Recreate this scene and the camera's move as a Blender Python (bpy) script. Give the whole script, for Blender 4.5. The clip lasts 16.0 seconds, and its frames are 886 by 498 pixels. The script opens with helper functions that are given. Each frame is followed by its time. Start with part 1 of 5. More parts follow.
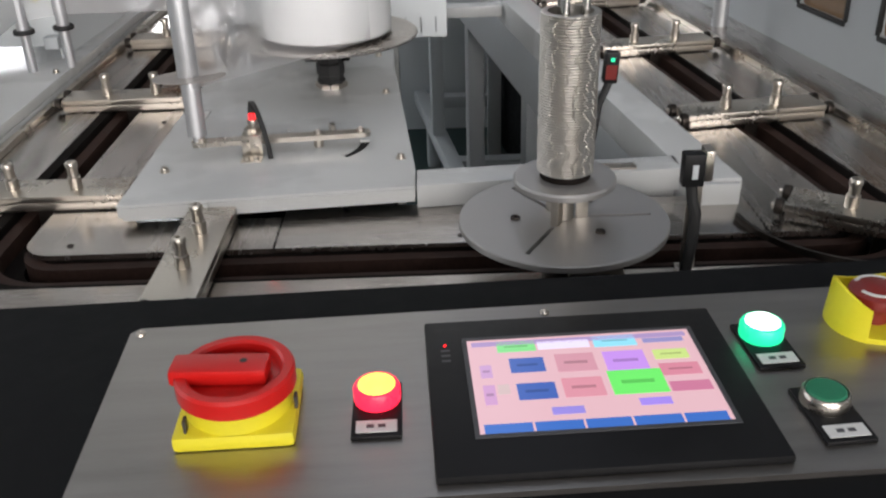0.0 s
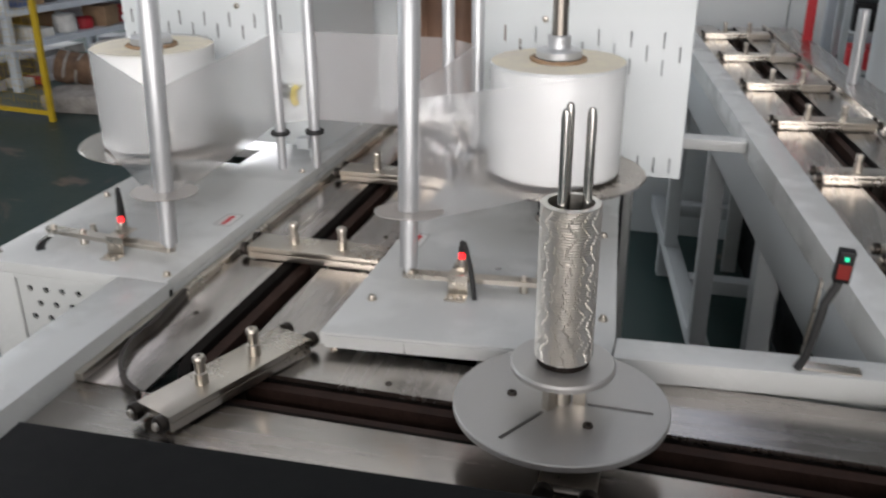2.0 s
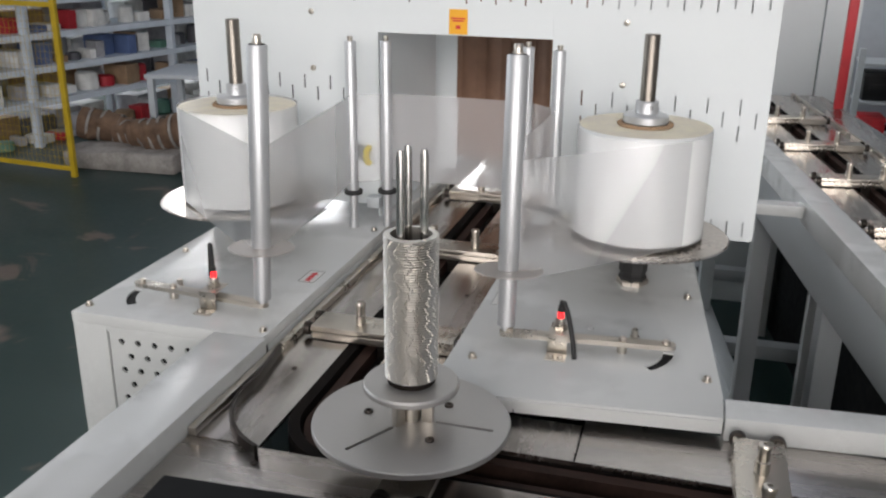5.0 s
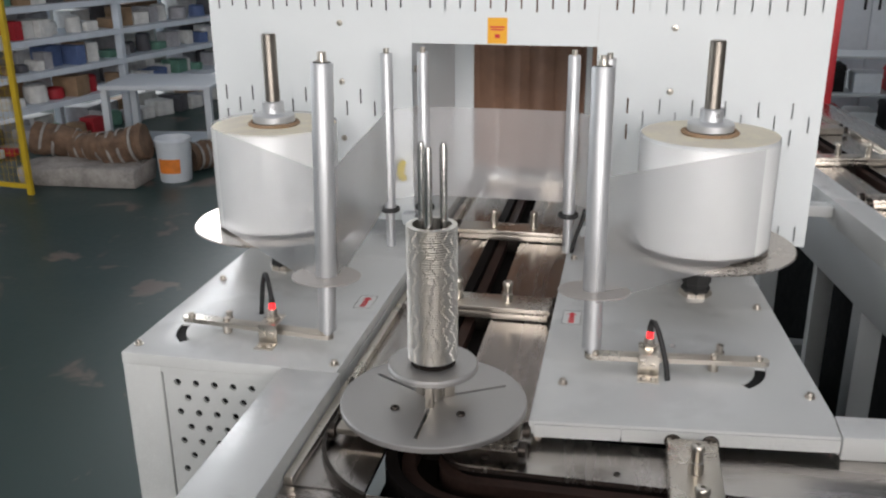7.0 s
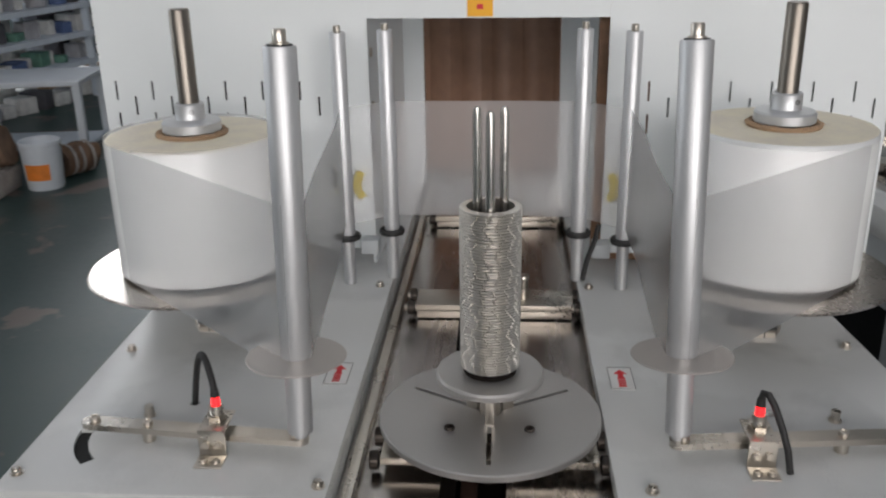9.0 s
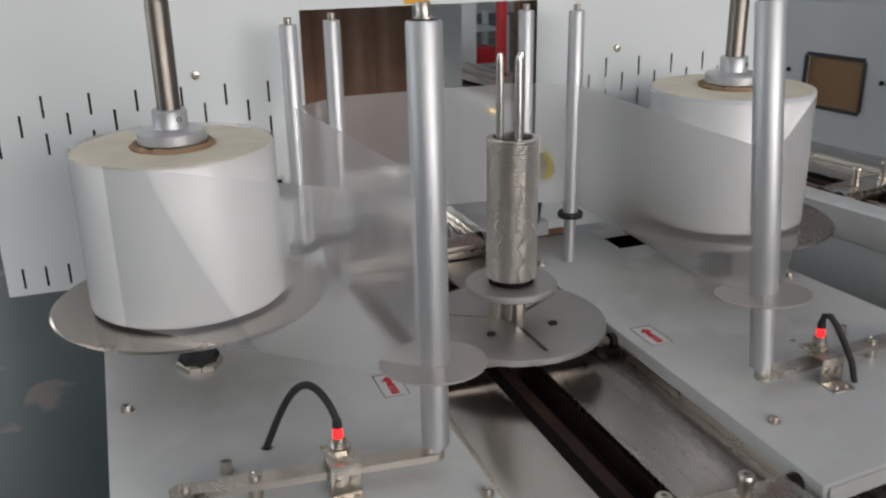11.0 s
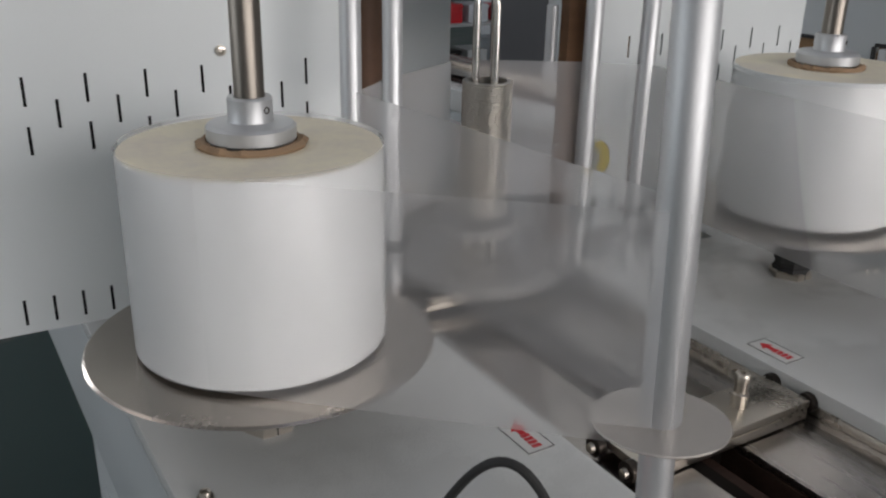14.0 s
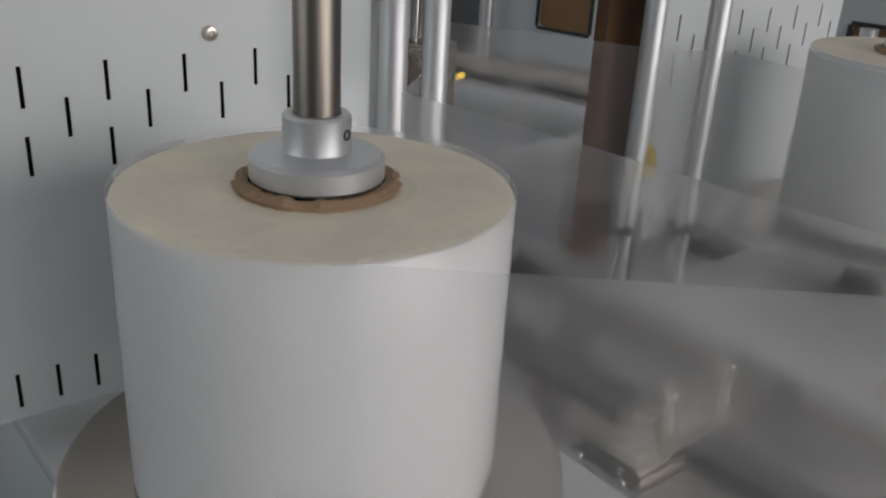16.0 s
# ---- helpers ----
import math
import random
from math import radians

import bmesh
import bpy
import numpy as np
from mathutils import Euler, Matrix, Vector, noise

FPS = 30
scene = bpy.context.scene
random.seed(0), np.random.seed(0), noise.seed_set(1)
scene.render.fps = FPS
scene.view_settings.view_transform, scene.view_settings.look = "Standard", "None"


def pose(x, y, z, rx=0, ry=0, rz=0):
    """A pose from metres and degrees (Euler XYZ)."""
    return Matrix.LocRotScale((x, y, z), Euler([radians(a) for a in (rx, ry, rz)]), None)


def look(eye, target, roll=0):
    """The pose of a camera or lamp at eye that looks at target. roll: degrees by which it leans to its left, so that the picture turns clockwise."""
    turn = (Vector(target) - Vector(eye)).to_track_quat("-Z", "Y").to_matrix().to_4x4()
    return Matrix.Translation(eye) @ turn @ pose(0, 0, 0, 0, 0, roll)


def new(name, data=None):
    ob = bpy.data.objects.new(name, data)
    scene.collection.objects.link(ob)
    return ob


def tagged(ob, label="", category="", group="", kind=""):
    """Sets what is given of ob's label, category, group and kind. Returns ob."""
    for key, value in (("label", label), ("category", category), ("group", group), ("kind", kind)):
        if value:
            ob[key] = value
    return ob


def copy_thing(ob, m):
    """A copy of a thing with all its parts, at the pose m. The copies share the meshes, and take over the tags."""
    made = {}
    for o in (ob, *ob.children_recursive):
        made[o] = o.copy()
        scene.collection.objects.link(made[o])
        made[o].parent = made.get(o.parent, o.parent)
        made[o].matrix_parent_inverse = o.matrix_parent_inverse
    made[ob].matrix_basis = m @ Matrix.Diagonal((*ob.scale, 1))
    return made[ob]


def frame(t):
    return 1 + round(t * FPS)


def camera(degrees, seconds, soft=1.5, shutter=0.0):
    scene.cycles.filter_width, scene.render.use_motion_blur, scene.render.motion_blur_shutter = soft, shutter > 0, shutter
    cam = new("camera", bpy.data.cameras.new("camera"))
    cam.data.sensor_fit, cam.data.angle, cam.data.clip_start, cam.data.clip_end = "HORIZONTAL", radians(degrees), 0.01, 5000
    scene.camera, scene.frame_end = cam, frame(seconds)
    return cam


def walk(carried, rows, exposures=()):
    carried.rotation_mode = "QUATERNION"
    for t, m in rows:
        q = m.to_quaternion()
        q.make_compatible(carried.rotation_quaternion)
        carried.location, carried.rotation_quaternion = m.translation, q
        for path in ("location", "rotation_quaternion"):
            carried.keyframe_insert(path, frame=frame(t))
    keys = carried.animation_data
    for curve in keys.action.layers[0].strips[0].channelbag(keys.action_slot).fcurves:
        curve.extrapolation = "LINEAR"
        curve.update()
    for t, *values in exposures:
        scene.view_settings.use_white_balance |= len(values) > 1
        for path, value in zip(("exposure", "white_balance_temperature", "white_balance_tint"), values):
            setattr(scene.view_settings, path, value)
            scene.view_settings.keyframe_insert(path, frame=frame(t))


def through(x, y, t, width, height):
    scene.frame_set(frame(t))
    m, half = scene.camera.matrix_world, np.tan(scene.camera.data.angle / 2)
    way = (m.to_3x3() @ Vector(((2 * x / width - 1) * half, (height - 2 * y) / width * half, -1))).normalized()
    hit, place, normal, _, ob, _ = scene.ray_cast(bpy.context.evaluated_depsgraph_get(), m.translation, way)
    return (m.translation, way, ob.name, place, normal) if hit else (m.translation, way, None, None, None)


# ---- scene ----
cam = camera(52.7, 16.0, soft=2.2, shutter=0.4)
PATH = [
    (0, (0.477, 0.031, 1.306), (0.483, 1.801, 0.374), -1.8),
    (0.5, (0.486, 0.076, 1.295), (0.456, 1.819, 0.314), -1.4),
    (1, (0.489, 0.117, 1.295), (0.412, 1.853, 0.304), -0.8),
    (1.5, (0.509, 0.1, 1.375), (0.223, 1.858, 0.465), -1.9),
    (2, (0.507, 0.094, 1.392), (0.005, 1.862, 0.603), -0.3),
    (2.5, (0.511, 0.082, 1.402), (-0.084, 1.837, 0.648), -0.5),
    (3, (0.492, 0.078, 1.405), (-0.099, 1.85, 0.691), -1.5),
    (3.5, (0.48, 0.058, 1.405), (-0.114, 1.84, 0.717), -1.8),
    (4, (0.467, 0.045, 1.401), (-0.109, 1.836, 0.722), -0.8),
    (6.3, (0.241, 0.05, 1.394), (-0.163, 1.899, 0.748), -0.1),
    (6.5, (0.225, 0.057, 1.407), (-0.165, 1.902, 0.742), -0.4),
    (7, (0.208, 0.063, 1.405), (-0.178, 1.91, 0.741), -0.4),
    (7.5, (0.173, 0.114, 1.391), (-0.188, 1.964, 0.724), 0.1),
    (8, (0.12, 0.243, 1.374), (-0.231, 2.088, 0.686), -1.1),
    (8.5, (0.072, 0.33, 1.361), (-0.2, 2.187, 0.67), -2.2),
    (9, (0.026, 0.381, 1.356), (-0.11, 2.25, 0.657), -1.0),
    (9.5, (-0.062, 0.429, 1.345), (-0.004, 2.296, 0.632), -1.1),
    (10, (-0.171, 0.467, 1.324), (0.068, 2.323, 0.619), -1.2),
    (10.2, (-0.217, 0.482, 1.311), (0.126, 2.329, 0.623), -0.5),
    (12.3, (-0.608, 0.425, 1.356), (0.363, 2.056, 0.726), -0.0),
    (12.5, (-0.64, 0.439, 1.343), (0.373, 2.06, 0.755), 1.0),
    (13, (-0.617, 0.536, 1.33), (0.373, 2.161, 0.717), 1.3),
    (13.5, (-0.568, 0.645, 1.318), (0.423, 2.251, 0.655), 1.1),
    (14, (-0.529, 0.73, 1.3), (0.445, 2.317, 0.572), 1.2),
    (14.5, (-0.512, 0.806, 1.294), (0.523, 2.345, 0.546), 0.8),
    (15, (-0.534, 0.902, 1.285), (0.593, 2.37, 0.527), 0.9),
    (15.5, (-0.537, 0.949, 1.278), (0.621, 2.372, 0.481), 3.3),
    (16, (-0.535, 0.991, 1.275), (0.663, 2.387, 0.49), 3.3),
]
walk(cam, [(t, look(eye, target, roll)) for t, eye, target, roll in PATH],
     [(0.0, -0.04), (1.5, 0.06), (3.0, 0.1), (7.0, 0.06), (8.5, -0.03), (9.0, -0.27), (9.5, -0.46), (10.0, -0.54), (10.2, -0.53), (12.5, -0.2), (13.5, -0.42), (14.5, -0.63), (15.0, -0.75), (16.0, -0.81)])

# ---- light ----
world = bpy.data.worlds.new("hall_daylight")
scene.world = world
world.use_nodes = True
wn = world.node_tree.nodes
sky = wn.new("ShaderNodeTexSky")
sky.sky_type, sky.sun_disc = "NISHITA", False
sky.sun_elevation, sky.sun_rotation = radians(48), radians(-60)
wn["Background"].inputs["Strength"].default_value = 0.1
world.node_tree.links.new(sky.outputs[0], wn["Background"].inputs["Color"])


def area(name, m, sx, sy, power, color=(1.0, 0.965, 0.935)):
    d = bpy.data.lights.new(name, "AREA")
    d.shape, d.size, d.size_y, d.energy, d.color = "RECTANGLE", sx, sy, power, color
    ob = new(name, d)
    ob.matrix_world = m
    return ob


# area lamps stand in for daylight through side and end windows out of view
# the wide gate behind the camera is assumed; the south wall stays closed
area("assumed_gate_sky", look((0.5, -5.9, 2.4), (0.0, 2.0, 1.3)), 9.0, 3.6, 740, (1.0, 0.945, 0.93))
# long roof lights, assumed overhead and out of view
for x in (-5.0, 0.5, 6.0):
    area("assumed_roof_sky", pose(x, 3.0, 5.93), 1.6, 13.0, 34)
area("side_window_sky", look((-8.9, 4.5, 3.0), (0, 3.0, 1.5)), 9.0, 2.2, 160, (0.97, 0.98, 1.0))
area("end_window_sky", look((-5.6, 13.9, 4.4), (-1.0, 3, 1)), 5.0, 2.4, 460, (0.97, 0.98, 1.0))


# ---- materials ----
def mat(name, base, rough=0.5, metal=0.0, vary=0.12, scale=14.0, bump=0.0, fine=220.0, stretch=None, emit=None, power=0.0, spec=0.5, second=None):
    """A surface with mottling at two scales, roughness that follows it and a fine relief."""
    m = bpy.data.materials.new(name)
    m.use_nodes = True
    n, l = m.node_tree.nodes, m.node_tree.links
    b = n["Principled BSDF"]
    b.inputs["Metallic"].default_value = metal
    b.inputs["Specular IOR Level"].default_value = spec
    co = n.new("ShaderNodeTexCoord")
    mp = n.new("ShaderNodeMapping")
    if stretch:
        mp.inputs["Scale"].default_value = stretch
    l.new(co.outputs["Object"], mp.inputs["Vector"])
    big, small = n.new("ShaderNodeTexNoise"), n.new("ShaderNodeTexNoise")
    big.inputs["Scale"].default_value, big.inputs["Detail"].default_value = scale, 5
    small.inputs["Scale"].default_value, small.inputs["Detail"].default_value = fine, 3
    l.new(mp.outputs[0], big.inputs["Vector"])
    l.new(mp.outputs[0], small.inputs["Vector"])
    add = n.new("ShaderNodeMath")
    add.operation = "MULTIPLY_ADD"
    add.inputs[1].default_value = 0.35
    l.new(small.outputs["Fac"], add.inputs[0])
    l.new(big.outputs["Fac"], add.inputs[2])
    ramp = n.new("ShaderNodeValToRGB")
    lo = tuple(max(0.0, c * (1 - vary)) for c in base)
    hi = tuple(min(1.0, c * (1 + vary)) for c in base)
    ramp.color_ramp.elements[0].position, ramp.color_ramp.elements[0].color = 0.45, (*(second or lo), 1)
    ramp.color_ramp.elements[1].position, ramp.color_ramp.elements[1].color = 0.85, (*hi, 1)
    l.new(add.outputs[0], ramp.inputs[0])
    l.new(ramp.outputs[0], b.inputs["Base Color"])
    rr = n.new("ShaderNodeMapRange")
    rr.inputs["From Min"].default_value, rr.inputs["From Max"].default_value = 0.4, 0.9
    rr.inputs["To Min"].default_value, rr.inputs["To Max"].default_value = max(0.02, rough - 0.07), min(1, rough + 0.09)
    l.new(add.outputs[0], rr.inputs[0])
    l.new(rr.outputs[0], b.inputs["Roughness"])
    if bump:
        bp = n.new("ShaderNodeBump")
        bp.inputs["Strength"].default_value, bp.inputs["Distance"].default_value = bump, 0.002
        l.new(add.outputs[0], bp.inputs["Height"])
        l.new(bp.outputs[0], b.inputs["Normal"])
    if emit:
        b.inputs["Emission Color"].default_value = (*emit, 1)
        b.inputs["Emission Strength"].default_value = power
    return m


def clear(name, tint, cover, rough, through=(1, 1, 1)):
    """Thin see-through film: most light goes straight on, a little meets a milky skin, and the smooth skin mirrors the hall."""
    m = mat(name, tint, 0.35, vary=0.08, scale=6, fine=60, bump=0.05)
    n, l = m.node_tree.nodes, m.node_tree.links
    tr, mix, top, gloss, fres, amount = (n.new(k) for k in ("ShaderNodeBsdfTransparent", "ShaderNodeMixShader", "ShaderNodeMixShader", "ShaderNodeBsdfGlossy", "ShaderNodeFresnel", "ShaderNodeMath"))
    tr.inputs[0].default_value = (*through, 1)
    mix.inputs[0].default_value = cover
    # creases scatter part of what shows through
    haze, seen = n.new("ShaderNodeBsdfRefraction"), n.new("ShaderNodeMixShader")
    haze.inputs["Color"].default_value, haze.inputs["Roughness"].default_value, haze.inputs["IOR"].default_value = (*through, 1), 0.35, 1.04
    seen.inputs[0].default_value = 0.4
    l.new(tr.outputs[0], seen.inputs[1])
    l.new(haze.outputs[0], seen.inputs[2])
    l.new(seen.outputs[0], mix.inputs[1])
    milk, skin = n.new("ShaderNodeBsdfTranslucent"), n.new("ShaderNodeMixShader")
    milk.inputs[0].default_value = (*tint, 1)
    skin.inputs[0].default_value = 0.3
    l.new(n["Principled BSDF"].outputs[0], skin.inputs[1])
    l.new(milk.outputs[0], skin.inputs[2])
    l.new(skin.outputs[0], mix.inputs[2])
    gloss.inputs["Roughness"].default_value = rough
    fres.inputs["IOR"].default_value = 1.5
    amount.operation, amount.use_clamp = "MULTIPLY_ADD", True
    amount.inputs[1].default_value, amount.inputs[2].default_value = 0.35, 0.0
    # slow creases in the stretched film
    co, wave, bp = n.new("ShaderNodeTexCoord"), n.new("ShaderNodeTexNoise"), n.new("ShaderNodeBump")
    wave.inputs["Scale"].default_value, wave.inputs["Detail"].default_value = 9, 2
    bp.inputs["Strength"].default_value, bp.inputs["Distance"].default_value = 0.5, 0.006
    l.new(co.outputs["Object"], wave.inputs["Vector"])
    l.new(wave.outputs["Fac"], bp.inputs["Height"])
    l.new(bp.outputs[0], gloss.inputs["Normal"])
    l.new(fres.outputs[0], amount.inputs[0])
    l.new(amount.outputs[0], top.inputs[0])
    l.new(mix.outputs[0], top.inputs[1])
    l.new(gloss.outputs[0], top.inputs[2])
    l.new(top.outputs[0], n["Material Output"].inputs[0])
    return m


WHITE = mat("white_powder_coat", (0.575, 0.585, 0.572), 0.25, vary=0.05, scale=5, fine=900, bump=0.04)
PANEL = mat("pale_grey_powder_coat", (0.73, 0.765, 0.77), 0.4, vary=0.04, scale=3, fine=900, bump=0.05)
GREY = mat("grey_powder_coat", (0.47, 0.5, 0.51), 0.42, vary=0.06, scale=4, fine=700, bump=0.05)
STEEL = mat("brushed_stainless", (0.46, 0.43, 0.405), 0.24, 1.0, 0.05, 4, 0.01, 160, (1, 10, 1))
STEELX = mat("brushed_stainless_along_y", (0.46, 0.43, 0.405), 0.24, 1.0, 0.05, 4, 0.01, 160, (10, 1, 1))
PLATE = mat("satin_stainless_plate", (0.38, 0.36, 0.335), 0.36, 1.0, 0.08, 9, 0.02, 260, (1, 10, 1))
NICKEL = mat("nickel_plated_steel", (0.56, 0.52, 0.46), 0.28, 1.0, 0.06, 9)
DISC = mat("matt_machined_aluminium", (0.47, 0.46, 0.445), 0.48, 0.85, 0.05, 10, 0.02)
ALU = mat("anodised_aluminium_tube", (0.60, 0.61, 0.62), 0.46, 0.75, 0.03, 6)
SHAFT = mat("dark_ground_steel_shaft", (0.21, 0.19, 0.165), 0.34, 1.0, 0.12, 20, 0.02, 120, (12, 12, 0.5))
CHROME = mat("polished_steel_rod", (0.55, 0.53, 0.50), 0.16, 1.0, 0.06, 20)
RING = mat("bright_steel_ring", (0.68, 0.655, 0.61), 0.32, 1.0, 0.06, 40)
BLACK = mat("black_plastic", (0.007, 0.007, 0.0075), 0.42, vary=0.2, scale=30, spec=0.25)
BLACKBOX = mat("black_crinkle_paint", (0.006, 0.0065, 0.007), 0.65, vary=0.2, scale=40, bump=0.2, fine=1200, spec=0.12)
RUBBER = mat("black_rubber", (0.016, 0.016, 0.016), 0.6, vary=0.2)
DARK = mat("near_black_matt", (0.010, 0.008, 0.007), 0.75, 0.0, 0.4, 20, 0.2, spec=0.08)
BROWNRAIL = mat("brown_wear_strip", (0.040, 0.023, 0.018), 0.62, 0.0, 0.35, 25, 0.2, 200, spec=0.15)
CHAINM = mat("oiled_chain_steel", (0.05, 0.042, 0.036), 0.35, 0.8, 0.4, 40)
RED = mat("red_plastic", (0.62, 0.012, 0.010), 0.35, vary=0.06)
YELLOW = mat("yellow_plastic", (0.80, 0.70, 0.03), 0.4, vary=0.05)
MAROON = mat("dark_red_button", (0.20, 0.018, 0.014), 0.35)
GREENCAP = mat("green_button_cap", (0.02, 0.20, 0.10), 0.4)
REDGLOW = mat("lit_red_lens", (0.7, 0.02, 0.05), 0.3, emit=(1.0, 0.02, 0.06), power=1.7)
AMBERGLOW = mat("lit_lamp_core", (0.9, 0.5, 0.1), 0.3, emit=(1.0, 0.62, 0.08), power=2.2)
GREENGLOW = mat("lit_green_lens", (0.05, 0.6, 0.4), 0.3, emit=(0.0, 0.50, 0.19), power=1.7)
PALEGLOW = mat("lit_lamp_core_pale", (0.8, 0.9, 0.85), 0.3, emit=(0.75, 1.0, 0.9), power=3.0)
LED = mat("red_sensor_light", (0.8, 0.02, 0.02), 0.3, emit=(1.0, 0.012, 0.015), power=3.5)
LABELW = mat("white_label", (0.70, 0.70, 0.68), 0.5, vary=0.03)
LABELO = mat("orange_label", (0.85, 0.42, 0.02), 0.5, vary=0.04)
INK = mat("dark_ink", (0.05, 0.045, 0.04), 0.6)
INKRED = mat("red_ink", (0.60, 0.02, 0.03), 0.5)
REEL = mat("wound_film_side", (0.62, 0.635, 0.63), 0.24, vary=0.03, scale=4, fine=40, stretch=(1, 1, 14))
REELTOP = mat("wound_film_edge", (0.78, 0.72, 0.56), 0.6, vary=0.05, scale=22, bump=0.08, fine=160, second=(0.68, 0.62, 0.52))
CARD = mat("brown_cardboard", (0.30, 0.20, 0.12), 0.85, vary=0.18, scale=18, bump=0.2)
FILM = clear("clear_wrapping_film", (0.93, 0.93, 0.94), 0.16, 0.25, (0.985, 0.985, 0.985))
TRAYDISC = mat("spun_steel_tray", (0.44, 0.40, 0.36), 0.24, 1.0, 0.06, 8)
PALEDISC = mat("thin_grey_disc", (0.44, 0.41, 0.38), 0.4, 0.5, 0.05, 8)
BROWN = mat("brown_heat_curtain", (0.20, 0.115, 0.075), 0.32, vary=0.25, scale=6, bump=0.3, fine=40)
WOOD = mat("brown_board", (0.20, 0.105, 0.055), 0.5, vary=0.2, scale=6, stretch=(1, 1, 8))
SHELFPAINT = mat("pale_blue_rack_paint", (0.64, 0.70, 0.77), 0.45, vary=0.06)
FENCE = mat("yellow_fence_paint", (0.55, 0.38, 0.02), 0.5, vary=0.1)
WALLP = mat("pale_hall_wall", (0.60, 0.62, 0.62), 0.8, vary=0.05, scale=1.5)
CEIL = mat("ceiling_sheet", (0.50, 0.50, 0.50), 0.8, vary=0.05, scale=2)
REDPAINT = mat("red_post_paint", (0.55, 0.02, 0.03), 0.45)
# near-black that paints shade into slits, holes and recesses
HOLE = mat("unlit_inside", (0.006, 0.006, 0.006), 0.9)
BUCKETW = mat("white_bucket_plastic", (0.62, 0.66, 0.70), 0.4, vary=0.04)
ORANGE = mat("orange_print", (0.75, 0.22, 0.03), 0.5)
SACK = mat("grey_wrapped_bale", (0.30, 0.28, 0.26), 0.8, vary=0.35, scale=9, bump=0.6, fine=60)
ROPE = mat("brown_rope_coil", (0.16, 0.10, 0.065), 0.85, vary=0.35, scale=14, bump=0.5)
COPPER = mat("copper_acrylic", (0.20, 0.115, 0.05), 0.35, vary=0.2, scale=5)
YCABLE = mat("yellow_sleeve", (0.55, 0.42, 0.02), 0.5)


def floor_material():
    m = mat("green_epoxy_floor", (0.020, 0.045, 0.042), 0.36, vary=0.14, scale=1.2, fine=30, spec=0.36)
    n, l = m.node_tree.nodes, m.node_tree.links
    b = n["Principled BSDF"]
    old = b.inputs["Base Color"].links[0].from_socket
    co, worn, edge, mix = n.new("ShaderNodeTexCoord"), n.new("ShaderNodeTexNoise"), n.new("ShaderNodeValToRGB"), n.new("ShaderNodeMixRGB")
    worn.inputs["Scale"].default_value, worn.inputs["Detail"].default_value, worn.inputs["Distortion"].default_value = 2.6, 8, 0.6
    l.new(co.outputs["Object"], worn.inputs["Vector"])
    edge.color_ramp.elements[0].position, edge.color_ramp.elements[1].position = 0.60, 0.64
    l.new(worn.outputs["Fac"], edge.inputs[0])
    l.new(edge.outputs[0], mix.inputs[0])
    l.new(old, mix.inputs[1])
    mix.inputs[2].default_value = (0.13, 0.105, 0.09, 1)
    l.new(mix.outputs[0], b.inputs["Base Color"])
    return m


FLOORM = floor_material()


# ---- building blocks ----
def box(bm, x0, x1, y0, y1, z0, z1, bevel=0.0, m=None):
    r = bmesh.ops.create_cube(bm, size=1)
    bmesh.ops.transform(bm, verts=r["verts"], matrix=Matrix.LocRotScale(((x0 + x1) / 2, (y0 + y1) / 2, (z0 + z1) / 2), None, (abs(x1 - x0), abs(y1 - y0), abs(z1 - z0))))
    vs = r["verts"]
    if bevel:
        es = list({e for v in vs for e in v.link_edges})
        out = bmesh.ops.bevel(bm, geom=es, offset=bevel, segments=2, affect="EDGES", profile=0.6)
        vs = list({v for f in out["faces"] for v in f.verts} | {v for v in vs if v.is_valid})
    if m is not None:
        bmesh.ops.transform(bm, verts=vs, matrix=m)
    return vs


def lathe(bm, profile, seg=48, m=None, closed=False):
    """Turns (radius, z) pairs round z."""
    rings = []
    for r, z in profile:
        if r < 1e-6:
            rings.append([bm.verts.new((0, 0, z))])
        else:
            rings.append([bm.verts.new((r * math.cos(2 * math.pi * k / seg), r * math.sin(2 * math.pi * k / seg), z)) for k in range(seg)])
    pairs = list(zip(rings, rings[1:])) + ([(rings[-1], rings[0])] if closed else [])
    for a, b in pairs:
        for k in range(seg):
            q = [a[k % len(a)], a[(k + 1) % len(a)], b[(k + 1) % len(b)], b[k % len(b)]]
            q = [v for i, v in enumerate(q) if v not in q[:i]]
            if len(q) > 2:
                bm.faces.new(q)
    vs = [v for r in rings for v in r]
    if m is not None:
        bmesh.ops.transform(bm, verts=vs, matrix=m)
    return vs


def rod(bm, r, z0, z1, x=0.0, y=0.0, seg=24, edge=0.0006):
    edge = min(edge, r * 0.4)
    return lathe(bm, [(0, z0), (r - edge, z0), (r, z0 + edge), (r, z1 - edge), (r - edge, z1), (0, z1)], seg, Matrix.Translation((x, y, 0)))


